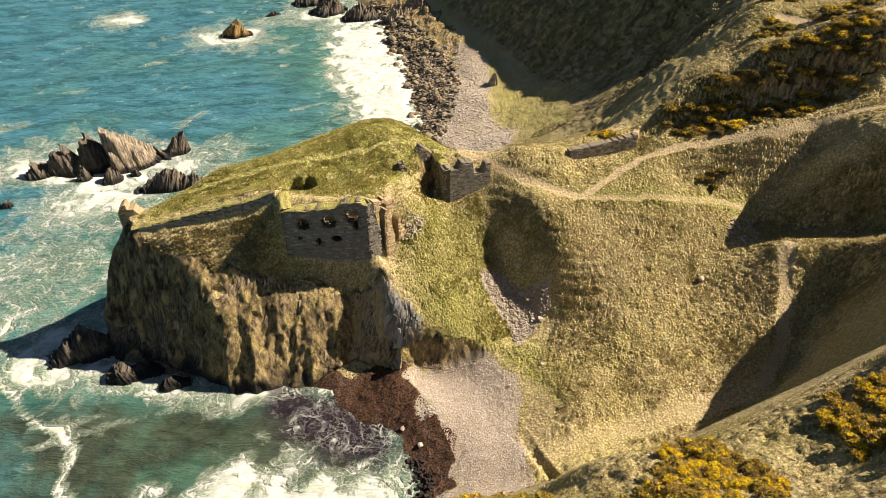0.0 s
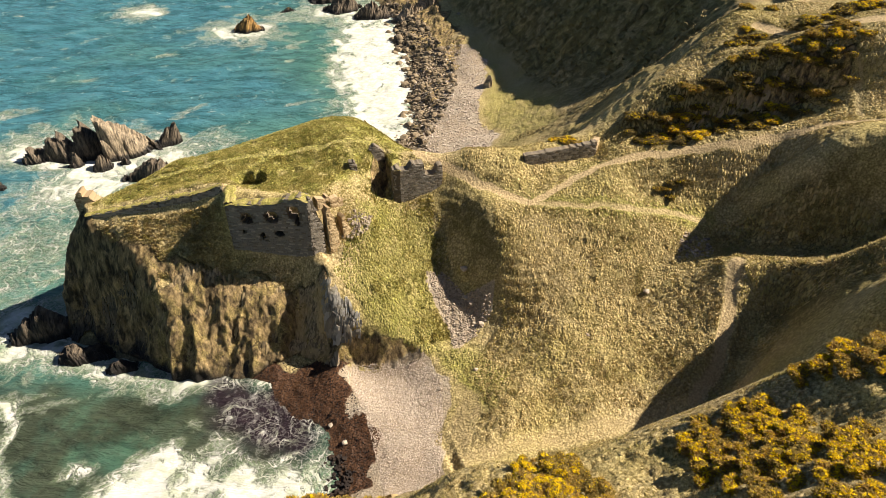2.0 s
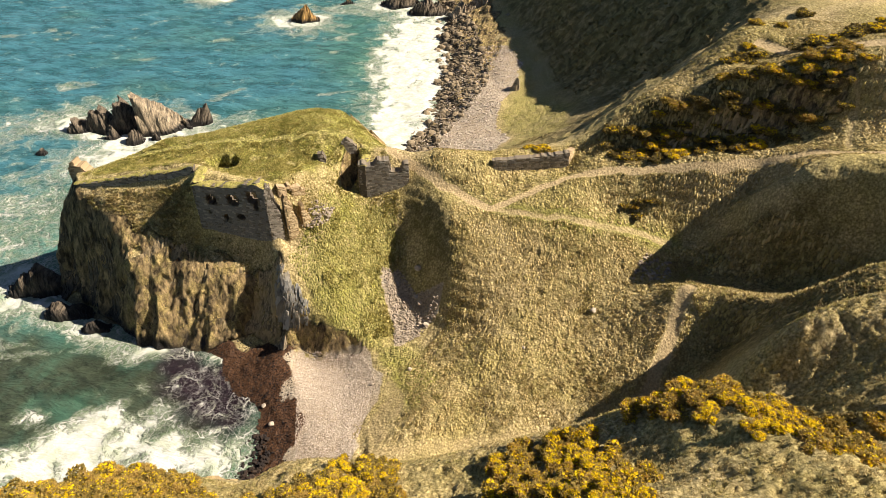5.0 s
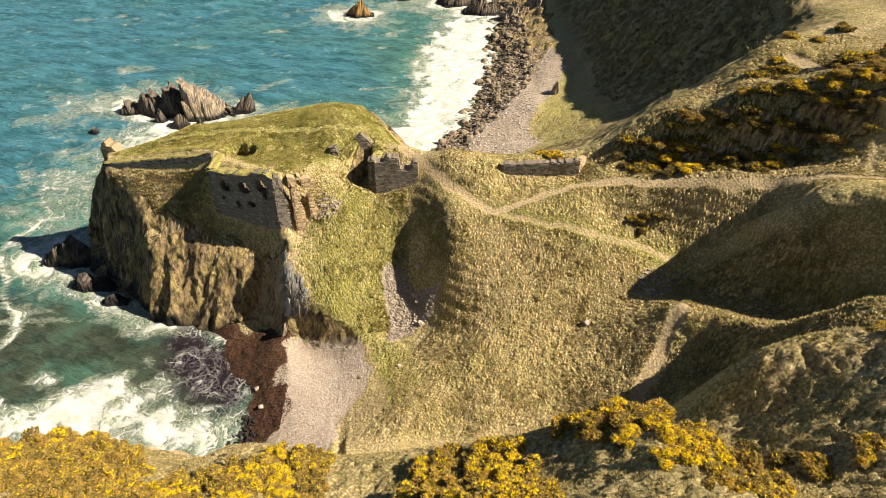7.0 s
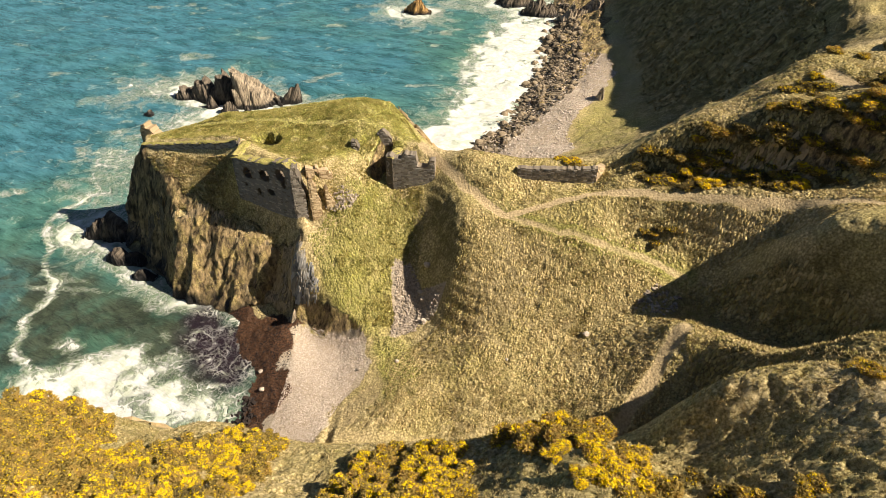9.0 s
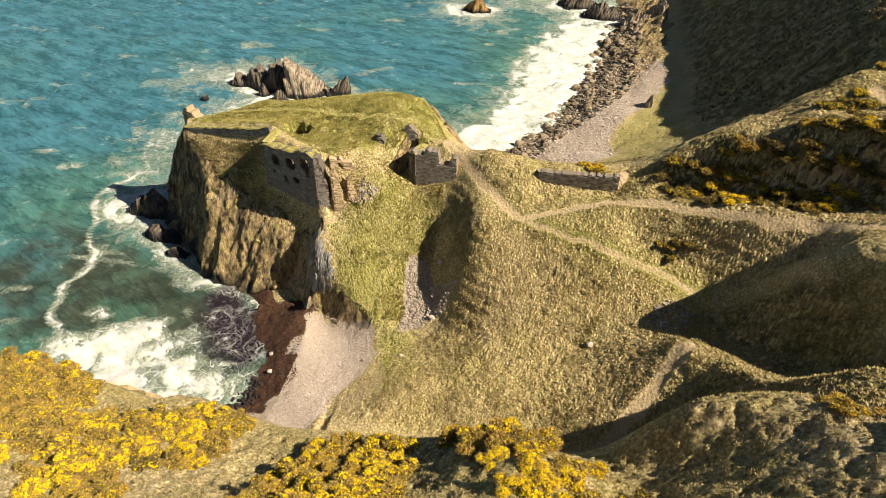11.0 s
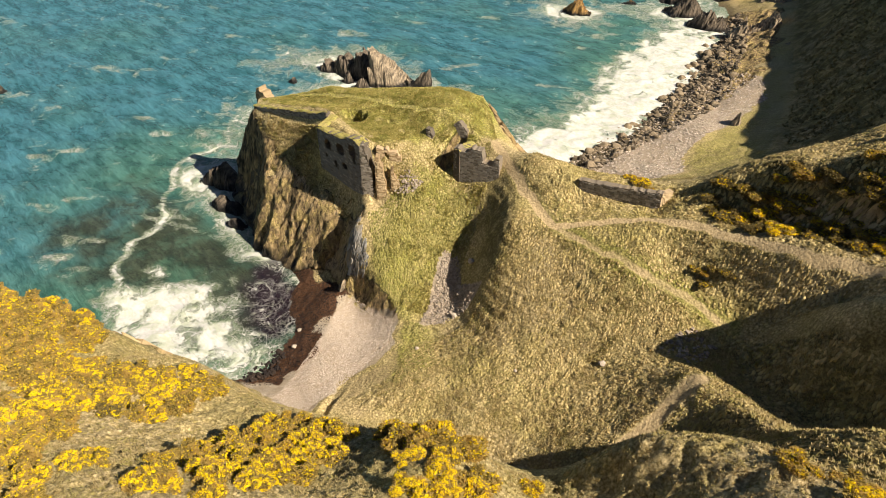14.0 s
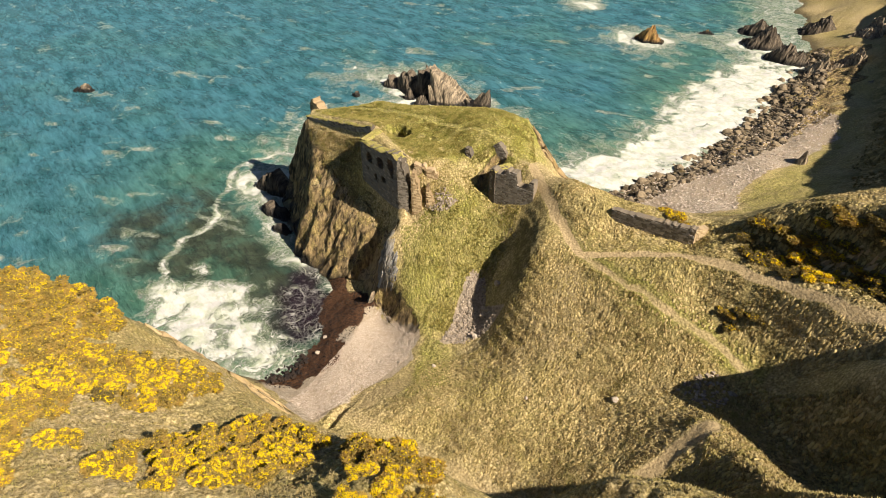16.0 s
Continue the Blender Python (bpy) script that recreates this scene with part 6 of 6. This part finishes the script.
def tussock_stuff(name, poly, count, size, mat, label, seed, keep=0.5):
    """Rounded grass mounds over the ground inside a polygon: low uneven domes, a little longer down the slope."""
    rng = np.random.default_rng(seed)
    p = scatter(poly, count, rng)
    p = p[(on_ground(p[:, 0], p[:, 1], 4) > keep) & (on_ground(p[:, 0], p[:, 1], 5) < 0.2)]
    p = p[vnoise(p[:, 0] / 3.0, p[:, 1] / 3.0, seed) + rng.uniform(-0.45, 0.45, len(p)) > 0.3]
    n = len(p)
    nx, ny = on_ground(p[:, 0], p[:, 1], 7), on_ground(p[:, 0], p[:, 1], 8)
    s = size * rng.uniform(0.5, 1.35, n)
    rings = [(1.0, -0.25, 8), (0.86, 0.16, 8), (0.5, 0.36, 8)]
    v = []
    for rad, up, k in rings:
        for i in range(k):
            a = 2 * math.pi * i / k
            q = rad * rng.uniform(0.55, 1.4, n)
            down, wide = 1.05 * q * math.cos(a), 0.92 * q * math.sin(a)
            v.append(np.stack([nx * down - ny * wide, ny * down + nx * wide, up * rng.uniform(0.8, 1.2, n)], -1) * s[:, None] * 0.5)
    v.append(np.stack([rng.uniform(-0.1, 0.1, n), rng.uniform(-0.1, 0.1, n), rng.uniform(0.2, 0.32, n)], -1) * s[:, None])
    v = np.stack(v, 1)
    at = np.stack([p[:, 0], p[:, 1]], -1)
    x, y = v[..., 0] + at[:, 0, None], v[..., 1] + at[:, 1, None]
    v = np.stack([x, y, v[..., 2] + on_ground(x, y)], -1)
    tri = []
    for l in (0, 1):
        for i in range(8):
            a, b = 8 * l + i, 8 * l + (i + 1) % 8
            tri += [(a, b, b + 8), (a, b + 8, a + 8)]
    tri += [(16 + i, 16 + (i + 1) % 8, 24) for i in range(8)]
    faces = (np.array(tri)[None] + 25 * np.arange(n)[:, None, None]).reshape(-1, 3)
    mesh = bpy.data.meshes.new(name)
    mesh.vertices.add(n * 25)
    mesh.vertices.foreach_set("co", v.astype(np.float32).ravel())
    mesh.loops.add(faces.size)
    mesh.loops.foreach_set("vertex_index", faces.astype(np.int32).ravel())
    mesh.polygons.add(len(faces))
    mesh.polygons.foreach_set("loop_start", np.arange(0, faces.size, 3, dtype=np.int32))
    mesh.polygons.foreach_set("use_smooth", np.ones(len(faces), bool))
    mesh.update(calc_edges=True)
    mesh.materials.append(mat)
    return tagged(new(name, mesh), label, "grass", kind="stuff")


def tussock_material(name, low, high, green):
    m = Nodes(name)
    fine = m.noise(9, 5, 0.75, m.stretch(1, 1, 0.35))
    c = m.mix(m.span(m.calc("ADD", m.calc("MULTIPLY", m.island(), 0.5), m.calc("MULTIPLY", fine, 0.8)), 0.3, 1.0), low, high)
    c = m.mix(m.span(m.noise(0.12, 4), 0.45, 0.65, 0, 0.6), c, green)
    return m.done(c, 0.95, m.bump(fine, 0.9, 0.08), 0.1)


TUSSOCK = tussock_material("tussock_grass", (0.26, 0.19, 0.072), (0.60, 0.47, 0.225), (0.36, 0.305, 0.095))
TUSSOCK_GREEN = tussock_material("green_tussock_grass", (0.15, 0.14, 0.04), (0.42, 0.36, 0.13), (0.22, 0.215, 0.05))
tussock_stuff("near_tussocks", [(-8, 10), (4, 25), (8, 29), (20, 30.5), (31, 33), (37, 35), (40, 39), (45, 46), (58, 50), (58, 30), (44, 14), (20, 8)], 1800, 0.24, TUSSOCK, "rounded tussocks of straw-coloured grass on the near slopes", 13)
tussock_stuff("slope_tussocks", [(14, 43.5), (12.5, 47.5), (11, 51.5), (12.5, 54), (14, 57), (12, 68), (18, 67.2), (38, 67.8), (44, 60), (42, 50), (34, 45), (22, 40.5)], 13000, 0.25, TUSSOCK, "rounded tussocks of dry grass above the cove", 14)
tussock_stuff("bank_tussocks", [(8, 72), (14, 70), (17, 68.4), (28, 68.6), (38, 69), (46, 70), (58, 70), (60, 92), (44, 98), (28, 79), (16, 78), (8, 76)], 10000, 0.30, TUSSOCK, "rounded grass tussocks round the paths", 15)
tussock_stuff("shade_tussocks", [(38, 68), (46, 66), (60, 60), (60, 50), (50, 48), (44, 52), (40, 58)], 3500, 0.30, TUSSOCK, "large grass tussocks in the shaded hollow", 16)
tussock_stuff("castle_tussocks", [(-4, 66), (0, 69), (5, 68), (6, 62), (6, 56), (9, 50), (13, 46), (15, 51), (10, 54.5), (4, 53.5), (-2, 56.5), (-6, 58.8)], 6000, 0.26, TUSSOCK_GREEN, "green grass tussocks on the castle slope", 17, keep=0.35)
grass_stuff("dry_grass", [(-8, 10), (4, 25), (8, 29), (20, 30.5), (31, 33), (37, 35), (40, 39), (45, 46), (58, 50), (58, 30), (44, 14), (20, 8)], 90000, 0.08, 0.10, GRASS, "rough tufts of dry grass on the near slopes", 3, blades=6, slim=0.6)
grass_stuff("slope_grass", [(12, 41.6), (11.5, 46), (9.5, 51), (14, 57), (12, 68), (18, 67.2), (38, 67.8), (44, 60), (42, 50), (34, 45), (22, 40.5)], 80000, 0.08, 0.085, GRASS, "tussocks of dry grass on the slope above the cove", 4, blades=5, keep=0.3)
grass_stuff("bank_grass", [(8, 72), (14, 70), (17, 68.4), (28, 68.6), (38, 69), (46, 70), (58, 70), (60, 92), (44, 98), (28, 79), (16, 78), (8, 76)], 55000, 0.08, 0.09, GRASS, "tussocks of dry grass round the paths", 5, blades=6)
grass_stuff("shade_grass", [(38, 68), (46, 66), (60, 60), (60, 50), (50, 48), (44, 52), (40, 58)], 12000, 0.13, 0.18, GRASS, "tussocks of dry grass in the shaded hollow", 8, blades=6)
grass_stuff("terrace_grass", [(-35, 61), (-27.5, 57.2), (-10, 58.2), (-10, 60), (-18.4, 60.4), (-19.4, 62.6)], 6000, 0.14, 0.17, GRASS, "dry grass on the slope below the terrace wall", 7, blades=6, keep=0.3)
grass_stuff("castle_grass", [(-36, 62.5), (-19, 64.4), (-8.5, 63), (-4, 61), (3, 54), (10, 56), (6, 68), (1, 76), (-5, 81), (-13, 80.5), (-28, 71)], 60000, 0.10, 0.12, GRASS_GREEN, "green turf and tussocks on the castle rock", 6, blades=6)
grass_stuff("far_scrub", [(14, 100), (30, 96), (44, 98), (46, 118), (42, 150), (26, 190), (6, 200), (10, 165), (16, 145), (22, 118)], 9000, 0.16, 0.34, SCRUB, "dark scrub on the shaded far slope", 9, blades=7, keep=0.1, steep=0.7)
